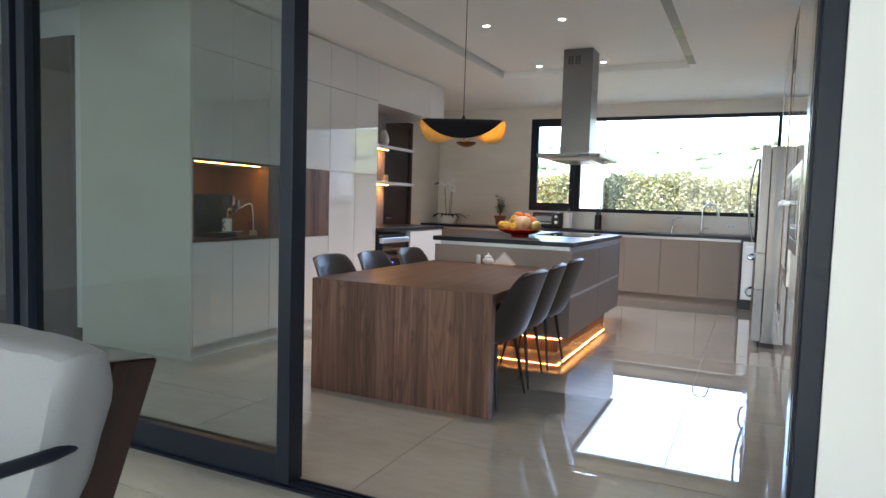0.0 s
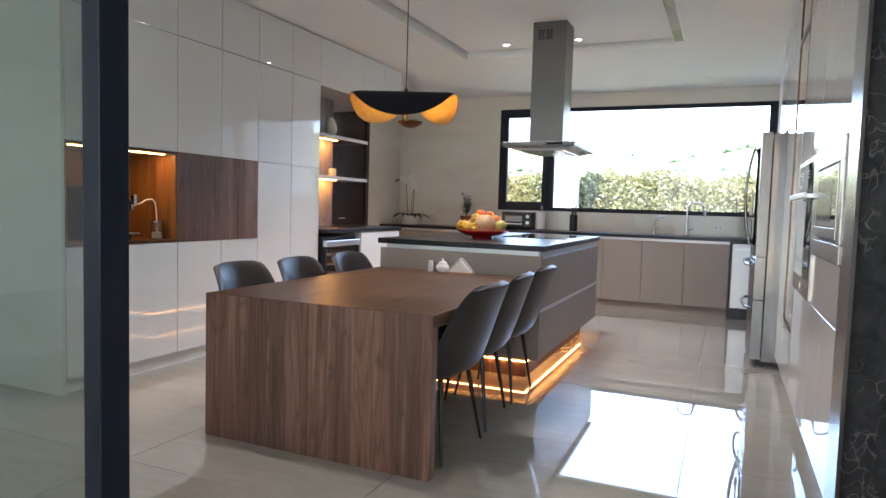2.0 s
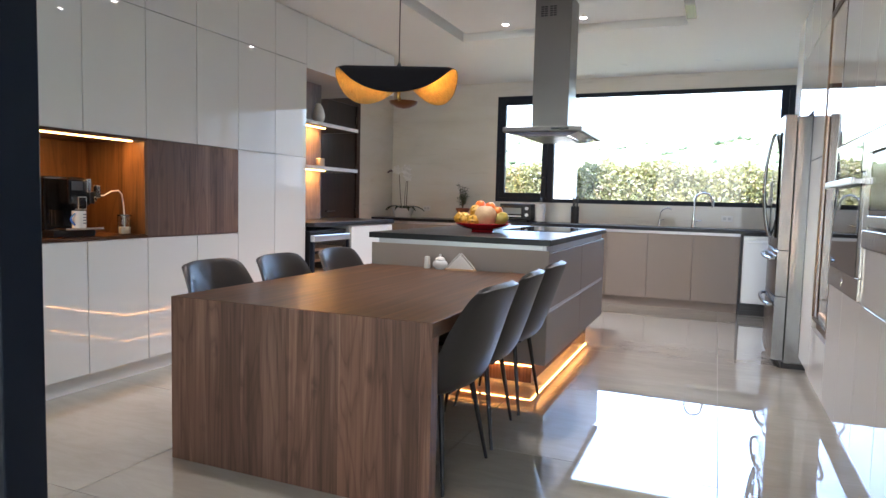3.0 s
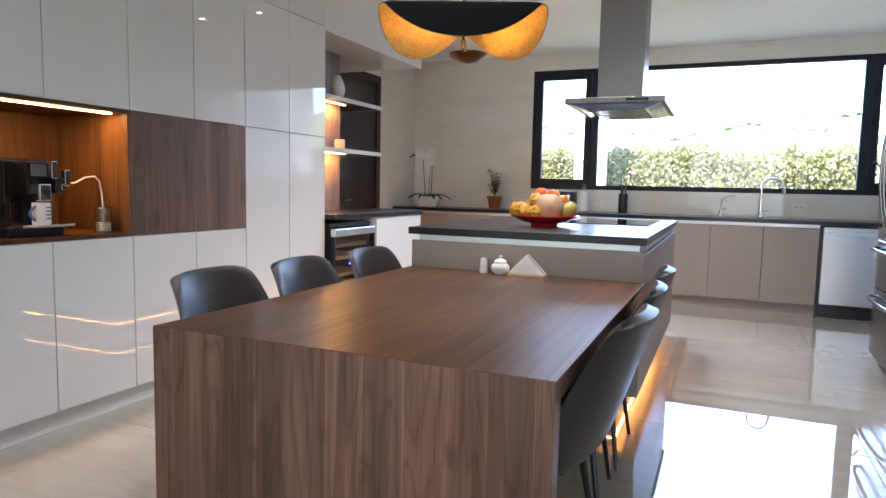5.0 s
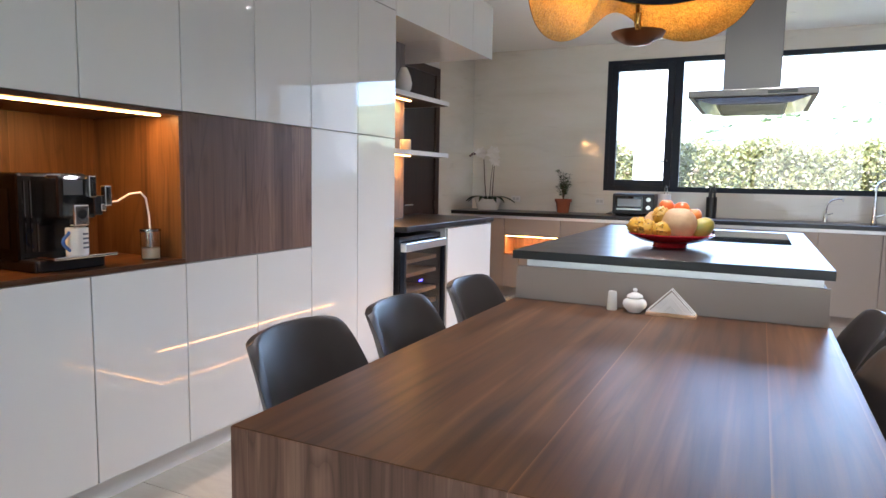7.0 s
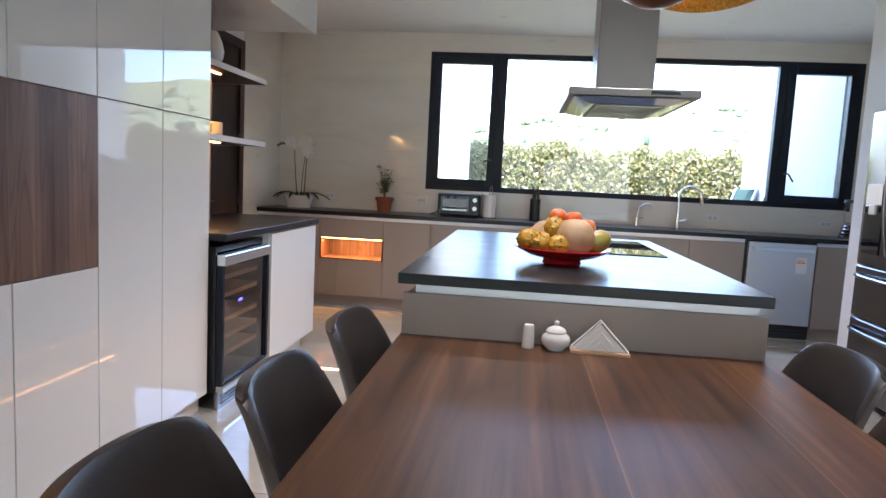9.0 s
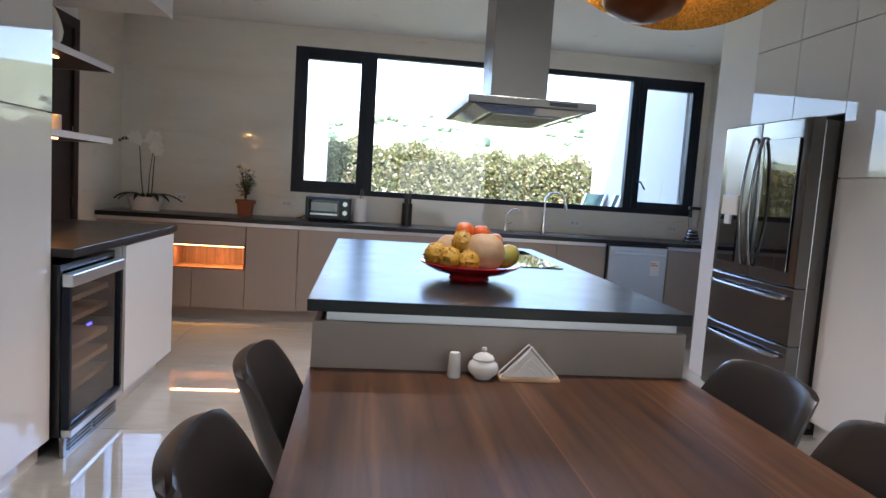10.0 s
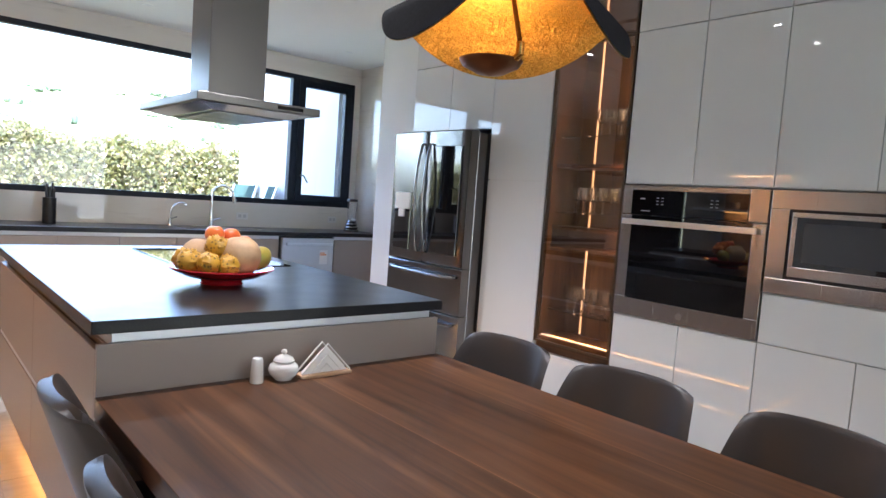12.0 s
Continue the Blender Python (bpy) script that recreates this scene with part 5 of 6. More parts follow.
for z in (0.708, 1.368, 1.868):
    for i in range(4 if z > 1.8 else 6):
        for k in range(2):
            y, x = 5.83 + i * 0.075, 0.37 + k * 0.09 + 0.02 * (i % 2)
            if first is None:
                first = whole("wine_glass", wine_glass(), CLEARGLASS, "clear stemmed wine glass on a lit shelf", "glass", "glasses in the display cabinet")
                first.location = (x, y, z)
            else:
                copy_thing(first, pose(x, y, z))

# ---- walnut niche in the sink counter ----
ob = thing("counter_niche", (-3.855, BY + 0.2, 0.472), "open walnut-lined niche with warm light in the base cabinets", "niche")
part("back", box(-4.175, BY + 0.3, 0.484, -3.535, BY + 0.315, 0.686), WALNUT_Z, ob)
part("shelf", box(-4.175, BY + 0.002, 0.472, -3.535, BY + 0.315, 0.484), WALNUT_Z, ob)
part("top_board", box(-4.175, BY + 0.022, 0.686, -3.535, BY + 0.315, 0.698), WALNUT_Z, ob)
for x in (-4.178, -3.547):
    part("side_board", box(x, BY + 0.002, 0.484, x + 0.012, BY + 0.315, 0.686), WALNUT_Z, ob)
part("led_strip", box(-4.165, BY + 0.026, 0.68, -3.548, BY + 0.034, 0.6855), LED, ob, "glowing warm led strip")
area_light("counter_niche_light", look((-3.855, BY + 0.05, 0.678), (-3.855, BY + 0.12, 0)), 0.6, 0.02, 0.7, WARM)

# ---- dishwasher ----
ob = thing("dishwasher", (0.22, BY + 0.3, 0), "stainless steel dishwasher with a bar handle and sticker", "dishwasher")
part("body", box(-0.095, BY + 0.03, 0.0, 0.535, FAR - 0.05, CT - 0.045), BLACK, ob)
part("door", box(-0.07, BY - 0.015, 0.13, 0.525, BY + 0.03, CT - 0.06, bevel=0.005), steel("pale_stainless", (0.64, 0.64, 0.64), 0.38, (160, 3, 3)), ob)
part("handle", bx(bx(bx(bmesh.new(), -0.04, BY - 0.06, 0.82, 0.495, BY - 0.042, 0.85, 0.006), -0.03, BY - 0.045, 0.826, 0.0, BY - 0.014, 0.844), 0.455, BY - 0.045, 0.826, 0.485, BY - 0.014, 0.844), ALU, ob, "steel bar handle")
st = part("energy_sticker", box(0.36, BY - 0.0165, 0.62, 0.455, BY - 0.0152, 0.77), PAPER, ob, "white sticker with an orange band")
bm = bmesh.new()
bx(bm, 0.365, BY - 0.0175, 0.735, 0.42, BY - 0.0166, 0.745)
bx(bm, 0.365, BY - 0.0175, 0.715, 0.44, BY - 0.0166, 0.727)
part("band", bm, paint("orange_print", (0.75, 0.22, 0.03), 0.6), st)
part("toe_grille", bx(bx(box(-0.09, BY + 0.0, 0.01, 0.53, BY + 0.029, 0.125), -0.05, BY - 0.004, 0.04, 0.49, BY + 0.0, 0.05), -0.05, BY - 0.004, 0.07, 0.49, BY + 0.0, 0.08), BLACK, ob, "black toe grille")

# ---- things on the sink counter ----
TERRA = paint("terracotta", (0.3, 0.085, 0.04), 0.65, 0.08)
SOIL = paint("dark_soil", (0.03, 0.02, 0.013), 0.95, 0.2)


def leaf(bm, at, way, up, long, wide):
    """A pointed leaf of two bent halves."""
    way, up = Vector(way).normalized(), Vector(up)
    side = way.cross(up).normalized()
    nrm = side.cross(way)
    at = Vector(at)
    pts = [at, at + way * long * 0.35 + side * wide / 2 + nrm * wide * 0.12, at + way * long * 0.5 - nrm * wide * 0.04, at + way * long * 0.35 - side * wide / 2 + nrm * wide * 0.12, at + way * long - nrm * long * 0.08]
    v = [bm.verts.new(p) for p in pts]
    bm.faces.new((v[0], v[1], v[2]))
    bm.faces.new((v[0], v[2], v[3]))
    bm.faces.new((v[1], v[4], v[2]))
    bm.faces.new((v[2], v[4], v[3]))


def leaf_mat(name, a, b):
    m = Mat(name, a, 0.45)
    g = m.n.new("ShaderNodeNewGeometry")
    m.put("Base Color", m.ramp(g.outputs["Random Per Island"], (0.0, a), (1.0, b)))
    return m.m


rng = random.Random(5)
X, Y = -3.69 + 0.08, 9.86
ob = thing("potted_plant", (X, Y, CT), "small leafy bush in a terracotta pot on the counter", "plant")
part("pot", lathe(bmesh.new(), [(0.0, 0), (0.065, 0.0), (0.082, 0.12), (0.094, 0.12), (0.096, 0.155), (0.085, 0.155), (0.08, 0.14), (0.0, 0.138)], X, Y, CT, 32, False), TERRA, ob, "terracotta pot", True)
part("soil", lathe(bmesh.new(), [(0.0, 0.13), (0.079, 0.13), (0.079, 0.141), (0.0, 0.146)], X, Y, CT, 20, False), SOIL, ob)
stems, leaves = bmesh.new(), bmesh.new()
for i in range(16):
    a, lean, high = rng.uniform(0, 6.3), rng.uniform(0.01, 0.09), rng.uniform(0.16, 0.37)
    pts = [(X + 0.02 * math.cos(a) * s + lean * math.cos(a) * s * s, Y + lean * math.sin(a) * s * s, CT + 0.14 + high * s) for s in (0, 0.35, 0.7, 1)]
    tube(stems, pts, 0.004, 6, 0.0015)
    for k in range(18):
        s = rng.uniform(0.3, 1.0)
        b = rng.uniform(0, 6.3)
        p = Vector(pts[0]).lerp(Vector(pts[3]), s)
        leaf(leaves, p, (math.cos(b), math.sin(b), rng.uniform(-0.2, 0.7)), (0, 0, 1), rng.uniform(0.035, 0.06), rng.uniform(0.018, 0.028))
part("stems", stems, paint("brown_stem", (0.09, 0.06, 0.03), 0.7), ob)
part("foliage", leaves, leaf_mat("dark_green_leaves", (0.025, 0.06, 0.018), (0.08, 0.13, 0.04)), ob, "dark green leaves")

X, Y = -4.52, 9.83
ob = thing("orchid", (X, Y, CT), "white orchid with two flower stems in a white pot", "plant")
bm = lathe(bmesh.new(), [(0.0, 0), (0.1, 0.0), (0.135, 0.13), (0.125, 0.13), (0.1, 0.11), (0.0, 0.105)], 0, 0, 0, 32, False)
bm.transform(pose(X, Y, CT) @ Matrix.Diagonal((1.25, 0.75, 1, 1)))
part("pot", bm, CERAMIC, ob, "white oval pot", True)
bm = bmesh.new()
for a, l in ((0.2, 0.3), (2.9, 0.28), (1.3, 0.2), (3.6, 0.22), (-0.5, 0.24), (4.4, 0.18), (5.4, 0.2)):
    c, s = math.cos(a), math.sin(a)
    rows = []
    for i in range(8):
        f = i / 7
        w = 0.033 * math.sin(math.pi * min(f * 0.85 + 0.12, 1)) + 0.002
        r, h = 0.03 + l * f, 0.12 + 0.16 * f - 0.19 * f * f
        rows.append([bm.verts.new((X + c * r - s * k * w, Y + s * r * 0.6 + c * k * w, CT + h + abs(k) * 0.012)) for k in (-1, 0, 1)])
    for p, q in zip(rows, rows[1:]):
        for k in range(2):
            bm.faces.new((p[k], p[k + 1], q[k + 1], q[k]))
part("leaves", bm, paint("deep_green_leaf", (0.02, 0.045, 0.015), 0.35, 0.15), ob, "broad dark green leaves", True)
STEMG = paint("brown_green_stem", (0.07, 0.05, 0.03), 0.6)
WHITEPETAL = paint("white_petal", (0.82, 0.8, 0.77), 0.6, 0.03)
BUD = paint("purple_bud", (0.1, 0.05, 0.07), 0.6)


def flower(bm, x, y, z, r, turn):
    for k in range(5):
        a = turn + k * 2 * math.pi / 5
        leaf(bm, (x, y - 0.004 * k, z), (math.cos(a), -0.25, math.sin(a)), (0, -1, 0), r, r * 0.95)


for (x0, x1, x2, top, tip) in ((-0.02, -0.06, -0.2, 0.66, 0.69), (0.05, 0.08, 0.1, 0.55, 0.7)):
    pts = [(X + x0, Y, CT + 0.1), (X + (x0 + x1) / 2, Y - 0.01, CT + 0.32), (X + x1, Y - 0.02, CT + top), (X + (x1 * 0.6 + x2 * 0.4), Y - 0.03, CT + tip), (X + x2, Y - 0.04, CT + tip - (0.02 if x2 < 0 else 0.0))]
    part("stem", tube(bmesh.new(), pts, 0.006, 7, 0.003), STEMG, ob, "", True)
for i, (dx, dz) in enumerate(((-0.07, 0.69), (-0.1, 0.675), (-0.045, 0.65), (0.07, 0.7), (0.12, 0.69), (0.09, 0.64), (0.13, 0.62), (0.1, 0.58), (0.06, 0.66), (0.14, 0.56))):
    fl = bmesh.new()
    flower(fl, X + dx, Y - 0.05 - 0.005 * i, CT + dz, 0.06, i * 0.6)
    part("flower", fl, WHITEPETAL, ob, "white petals" if i == 0 else "")
for dx, dz in ((-0.14, 0.665), (-0.17, 0.66), (-0.2, 0.655), (-0.225, 0.64)):
    bd = bmesh.new()
    bmesh.ops.create_icosphere(bd, subdivisions=2, radius=0.014, matrix=Matrix.Translation((X + dx, Y - 0.04, CT + dz)))
    part("bud", bd, BUD, ob, "dark purple bud", True)
part("stem", tube(bmesh.new(), [(X + 0.02, Y, CT + 0.1), (X + 0.035, Y - 0.01, CT + 0.35), (X + 0.07, Y - 0.02, CT + 0.6)], 0.005, 7, 0.003), STEMG, ob, "", True)

X0, X1, Y0, Y1 = -3.03, -2.6, 9.72, 10.0
ob = thing("toaster_oven", ((X0 + X1) / 2, 9.86, CT), "black toaster oven with a glass door", "toaster oven")
for x in (X0 + 0.03, X1 - 0.06):
    part("foot", box(x, Y0 + 0.03, CT, x + 0.03, Y1 - 0.03, CT + 0.016), BLACK, ob)
part("body", box(X0, Y0, CT + 0.016, X1, Y1, CT + 0.235, bevel=0.012), BLACK, ob)
part("door", box(X0 + 0.03, Y0 - 0.008, CT + 0.05, X1 - 0.11, Y0 + 0.002, CT + 0.21, bevel=0.003), BLACKGLASS, ob)
# pale plate on the door: the glass's reflection is put into its colour
part("window", box(X0 + 0.055, Y0 - 0.0095, CT + 0.1, X1 - 0.13, Y0 - 0.0082, CT + 0.18), paint("oven_window_reflection", (0.3, 0.34, 0.35), 0.1), ob, "window with a reflection put into its pale colour")
part("handle", box(X0 + 0.05, Y0 - 0.035, CT + 0.062, X1 - 0.125, Y0 - 0.02, CT + 0.08, bevel=0.004), ALU, ob, "metal handle bar")
for z in (0.09, 0.175):
    part("knob", tube(bmesh.new(), [(X1 - 0.055, Y0, CT + z), (X1 - 0.055, Y0 - 0.022, CT + z)], 0.022, 20), ALU, ob, "round metal knob", True)
whole("cable", tube(bmesh.new(), [(X0 + 0.01, 9.9, CT + 0.05), (X0 - 0.05, 9.88, CT + 0.02), (X0 - 0.1, 9.93, CT + 0.006), (X0 - 0.06, 10.0, CT + 0.006)], 0.005), BLACK, "black power cable on the counter", "cable")
ob = thing("paper_towel", (-2.515, 9.85, CT), "white paper towel roll on a steel stand", "paper towel")
part("base", lathe(bmesh.new(), [(0.0, 0), (0.08, 0.0), (0.08, 0.008), (0.0, 0.01)], -2.515, 9.85, CT, 28, False), STEEL, ob, "", True)
part("roll", lathe(bmesh.new(), [(0.02, 0.01), (0.065, 0.01), (0.066, 0.235), (0.02, 0.236)], -2.515, 9.85, CT, 32, False), PAPER, ob, "white paper roll", True)
part("rod", tube(bmesh.new(), [(-2.515, 9.85, CT), (-2.515, 9.85, CT + 0.3), (-2.505, 9.85, CT + 0.33), (-2.49, 9.85, CT + 0.3), (-2.49, 9.85, CT + 0.24)], 0.005), STEEL, ob, "", True)
ob = thing("knife_block", (-2.05, 9.85, CT), "black knife block with black-handled knives", "knife block")
bm = lathe(bmesh.new(), [(0.0, 0), (0.052, 0.0), (0.052, 0.22), (0.0, 0.22)], -2.05, 9.85, CT, 24, False)
part("block", bm, BLACK, ob, "", True)
for dx, dy, h in ((-0.025, 0.0, 0.12), (0.0, -0.02, 0.1), (0.02, 0.01, 0.13), (0.03, -0.015, 0.08), (-0.01, 0.025, 0.09)):
    part("knife_handle", box(-2.05 + dx - 0.008, 9.85 + dy - 0.011, CT + 0.21, -2.05 + dx + 0.008, 9.85 + dy + 0.011, CT + 0.22 + h, bevel=0.004), BLACK, ob)
# sink and taps
ob = thing("kitchen_sink", (-0.55, 9.8, CT), "undermounted steel sink in the dark worktop", "sink")
bm = bmesh.new()
bx(bm, -0.98, 9.6, CT + 0.0008, -0.2, 9.96, CT + 0.004, 0.0015)
part("rim", bm, DARKSTEEL, ob)
ob = thing("kitchen_tap", (-0.62, 9.97, CT), "chrome gooseneck kitchen tap", "tap")
part("base", lathe(bmesh.new(), [(0.0, 0), (0.028, 0), (0.026, 0.015), (0.02, 0.06), (0.018, 0.16), (0.0, 0.17)], -0.62, 9.97, CT, 24, False), CHROME, ob, "", True)
pts = [(-0.62, 9.97, CT + 0.15), (-0.62, 9.97, CT + 0.3)] + [(-0.62 + 0.1 - 0.1 * math.cos(a), 9.97 - 0.05 * (1 - math.cos(a)) / 2, CT + 0.32 + 0.1 * math.sin(a)) for a in [math.pi * i / 10 for i in range(11)]]
part("spout", tube(bmesh.new(), pts, 0.012, 12), CHROME, ob, "", True)
part("spray_head", tube(bmesh.new(), [pts[-1], (pts[-1][0] + 0.012, pts[-1][1] - 0.01, pts[-1][2] - 0.07)], 0.017, 12, 0.02), CHROME, ob, "", True)
part("lever", tube(bmesh.new(), [(-0.6, 9.97, CT + 0.07), (-0.53, 9.96, CT + 0.09)], 0.007, 10, 0.005), CHROME, ob, "", True)
ob = thing("filter_tap", (-1.02, 9.97, CT), "small chrome filtered-water tap", "tap")
part("base", lathe(bmesh.new(), [(0.0, 0), (0.02, 0), (0.018, 0.03), (0.012, 0.08), (0.0, 0.085)], -1.02, 9.97, CT, 20, False), CHROME, ob, "", True)
part("spout", tube(bmesh.new(), [(-1.02, 9.97, CT + 0.05), (-1.01, 9.965, CT + 0.17), (-0.98, 9.96, CT + 0.21), (-0.93, 9.95, CT + 0.23), (-0.89, 9.94, CT + 0.225), (-0.88, 9.94, CT + 0.205)], 0.007, 10), CHROME, ob, "", True)
part("lever", tube(bmesh.new(), [(-1.02, 9.97, CT + 0.07), (-0.96, 9.95, CT + 0.09)], 0.006, 8), CHROME, ob, "", True)
for x, z, w in ((-4.32, 1.05, 0.115), (-3.3, 1.05, 0.1), (-0.31, 1.03, 0.13), (0.79, 1.03, 0.115)):
    if w:
        ob = thing("wall_socket", (x + w / 2, FAR - 0.006, z), "white double wall socket above the counter", "socket", "sockets above the counter")
        part("plate", box(x, FAR - 0.01, z, x + w, FAR - 0.0005, z + 0.075, bevel=0.003), CERAMIC, ob)
        for k in (0.3, 0.7):
            part("outlet", box(x + w * k - 0.016, FAR - 0.012, z + 0.022, x + w * k + 0.016, FAR - 0.0102, z + 0.054), paint("grey_outlet", (0.55, 0.55, 0.54), 0.4), ob)
# jars and blender by the right wall
ob = thing("blender", (0.95, 9.82, CT), "blender with a steel ribbed base and clear jug", "blender")
part("base", lathe(bmesh.new(), [(0.0, 0), (0.085, 0), (0.085, 0.02), (0.07, 0.03), (0.078, 0.05), (0.062, 0.065), (0.07, 0.085), (0.055, 0.1), (0.06, 0.115), (0.045, 0.13), (0.0, 0.13)], 0.93, 9.8, CT, 28, False), STEEL, ob, "", True)
part("jug", lathe(bmesh.new(), [(0.04, 0.13), (0.045, 0.15), (0.062, 0.34), (0.058, 0.34), (0.04, 0.15), (0.0, 0.145)], 0.93, 9.8, CT, 28, False), CLEARGLASS, ob, "clear jug", True)
part("lid", lathe(bmesh.new(), [(0.0, 0.34), (0.064, 0.34), (0.06, 0.37), (0.0, 0.375)], 0.93, 9.8, CT, 28, False), BLACK, ob, "", True)
ob = thing("tea_towel", (RIGHT - 0.02, 9.3, 1.1), "white and red tea towels hung on a hook", "towel")
for y, m, w in ((9.3, PAPER, 0.16), (9.22, paint("red_stripe_cloth", (0.45, 0.03, 0.03), 0.9), 0.03)):
    bm = bmesh.new()
    rows = []
    for j in range(9):
        f = j / 8
        rows.append([bm.verts.new((RIGHT - 0.012 - 0.03 * (0.5 + 0.5 * math.sin(i * 1.7 + y * 30)) * (0.3 + f), y + (i / 8 - 0.5) * w * (0.35 + 0.65 * f), 1.62 - 0.5 * f)) for i in range(9)])
    for p, q in zip(rows, rows[1:]):
        for i in range(8):
            bm.faces.new((p[i], p[i + 1], q[i + 1], q[i]))
    bmesh.ops.solidify(bm, geom=bm.faces[:], thickness=0.004)
    part("cloth", bm, m, ob, "", True)
part("hook", tube(bmesh.new(), [(RIGHT - 0.001, 9.28, 1.63), (RIGHT - 0.03, 9.28, 1.62), (RIGHT - 0.035, 9.28, 1.64)], 0.004), STEEL, ob, "", True)

# ---- coffee niche ----
NZ = 0.937
PIANO = paint("gloss_black_plastic", (0.005, 0.005, 0.0055), 0.12, 0.05, 9, 0.0, Specular_IOR_Level=0.35)
MC = 4.205
ob = thing("coffee_machine", (-4.08, MC, NZ), "black automatic coffee machine with chrome details", "coffee machine")
part("body", box(-4.36, 4.055, NZ + 0.02, -3.985, 4.33, NZ + 0.36, bevel=0.014), PIANO, ob)
part("side_window", box(-4.3, 4.052, NZ + 0.08, -4.04, 4.0545, NZ + 0.3, bevel=0.001, segments=1), BLACKGLASS, ob)
for k in range(3):
    part("front_rib", box(-3.9845, 4.075 + k * 0.022, NZ + 0.07, -3.981, 4.08 + k * 0.022, NZ + 0.33), BLACKGLASS, ob)
part("base", box(-4.36, 4.055, NZ, -3.9, 4.33, NZ + 0.045, bevel=0.008), BLACK, ob)
part("head", box(-3.99, 4.15, NZ + 0.19, -3.9, 4.3, NZ + 0.352, bevel=0.012), BLACKGLASS, ob)
part("display", box(-3.902, 4.17, NZ + 0.28, -3.898, 4.245, NZ + 0.335), paint("grey_display", (0.12, 0.125, 0.13), 0.2), ob, "grey display")
part("spout", bx(bx(bmesh.new(), -3.9, MC - 0.02, NZ + 0.165, -3.865, MC + 0.04, NZ + 0.245, 0.006), -3.893, MC - 0.01, NZ + 0.135, -3.873, MC + 0.03, NZ + 0.165, 0.004), CHROME, ob, "chrome coffee spout")
part("badge", tube(bmesh.new(), [(-3.8655, MC + 0.01, NZ + 0.21), (-3.862, MC + 0.01, NZ + 0.21)], 0.018, 20), BLACK, ob, "round dark badge")
part("corner_trim", box(-3.9, 4.265, NZ + 0.27, -3.888, 4.295, NZ + 0.352, bevel=0.003), CHROME, ob, "chrome trim")
part("milk_arm", box(-3.95, 4.3, NZ + 0.2, -3.91, 4.335, NZ + 0.275, bevel=0.005), BLACK, ob)
part("milk_spout", bx(bx(bmesh.new(), -3.925, 4.335, NZ + 0.235, -3.895, 4.367, NZ + 0.315, 0.005), -3.92, 4.32, NZ + 0.215, -3.9, 4.345, NZ + 0.245, 0.004), CHROME, ob, "chrome milk spout")
part("drip_tray", box(-3.98, 4.09, NZ + 0.0452, -3.845, 4.345, NZ + 0.058, bevel=0.004), CHROME, ob, "chrome drip tray")
MUX, MUY, MUZ = -3.885, 4.205, NZ + 0.058
ob = thing("mug", (MUX, MUY, MUZ), "white printed mug with a blue handle under the spout", "mug")
part("cup", lathe(bmesh.new(), [(0.0, 0), (0.037, 0), (0.039, 0.003), (0.039, 0.1), (0.036, 0.1), (0.036, 0.01), (0.0, 0.008)], MUX, MUY, MUZ, 28, False), CERAMIC, ob, "", True)
part("handle", tube(bmesh.new(), [(MUX + 0.01, MUY - 0.036, MUZ + 0.085)] + [(MUX + 0.014, MUY - 0.036 - 0.028 * math.sin(math.pi * i / 8), MUZ + 0.085 - 0.068 * i / 8) for i in range(1, 8)] + [(MUX + 0.01, MUY - 0.036, MUZ + 0.017)], 0.006), paint("blue_glaze", (0.05, 0.13, 0.4), 0.2), ob, "blue handle", True)
bm = bmesh.new()
for k in range(4):
    for i in range(5 - k % 2):
        a = 0.0 + i * 0.16
        bx(bm, MUX + 0.0385 * math.cos(a) - 0.0015, MUY + 0.0385 * math.sin(a) - 0.003, MUZ + 0.024 + k * 0.017, MUX + 0.0385 * math.cos(a) + 0.0015, MUY + 0.0385 * math.sin(a) + 0.003, MUZ + 0.031 + k * 0.017)
part("print", bm, paint("grey_print", (0.12, 0.13, 0.16), 0.5), ob, "small dark print")
ob = thing("milk_glass", (-3.93, 4.567, NZ), "small glass jar of milk foam with a steel lid", "jar")
part("jar", lathe(bmesh.new(), [(0.0, 0), (0.04, 0), (0.041, 0.12), (0.038, 0.12), (0.037, 0.006), (0.0, 0.006)], -3.93, 4.567, NZ, 28, False), CLEARGLASS, ob, "clear glass", True)
part("milk", lathe(bmesh.new(), [(0.0, 0.007), (0.0365, 0.007), (0.0365, 0.05), (0.0, 0.051)], -3.93, 4.567, NZ, 28, False), paint("milk", (0.75, 0.62, 0.45), 0.5), ob, "milk", True)
part("lid", lathe(bmesh.new(), [(0.0, 0.121), (0.043, 0.121), (0.043, 0.13), (0.0, 0.132)], -3.93, 4.567, NZ, 28, False), STEEL, ob, "steel lid", True)
part("milk_hose", tube(bmesh.new(), [(-3.91, 4.366, NZ + 0.25), (-3.912, 4.4, NZ + 0.252), (-3.918, 4.46, NZ + 0.28), (-3.92, 4.515, NZ + 0.286), (-3.925, 4.545, NZ + 0.262), (-3.93, 4.562, NZ + 0.19), (-3.93, 4.566, NZ + 0.13), (-3.93, 4.567, NZ + 0.03)], 0.0045), CERAMIC, ob, "white milk hose", True)

# ---- on the bar shelves ----
whole("vase", lathe(bmesh.new(), [(0.0, 0), (0.04, 0), (0.06, 0.03), (0.068, 0.075), (0.055, 0.13), (0.036, 0.175), (0.024, 0.195), (0.02, 0.195), (0.0, 0.19)], -4.15, 7.12, 1.964, 32, False), CERAMIC, "white teardrop ceramic vase on the upper shelf", "vase")
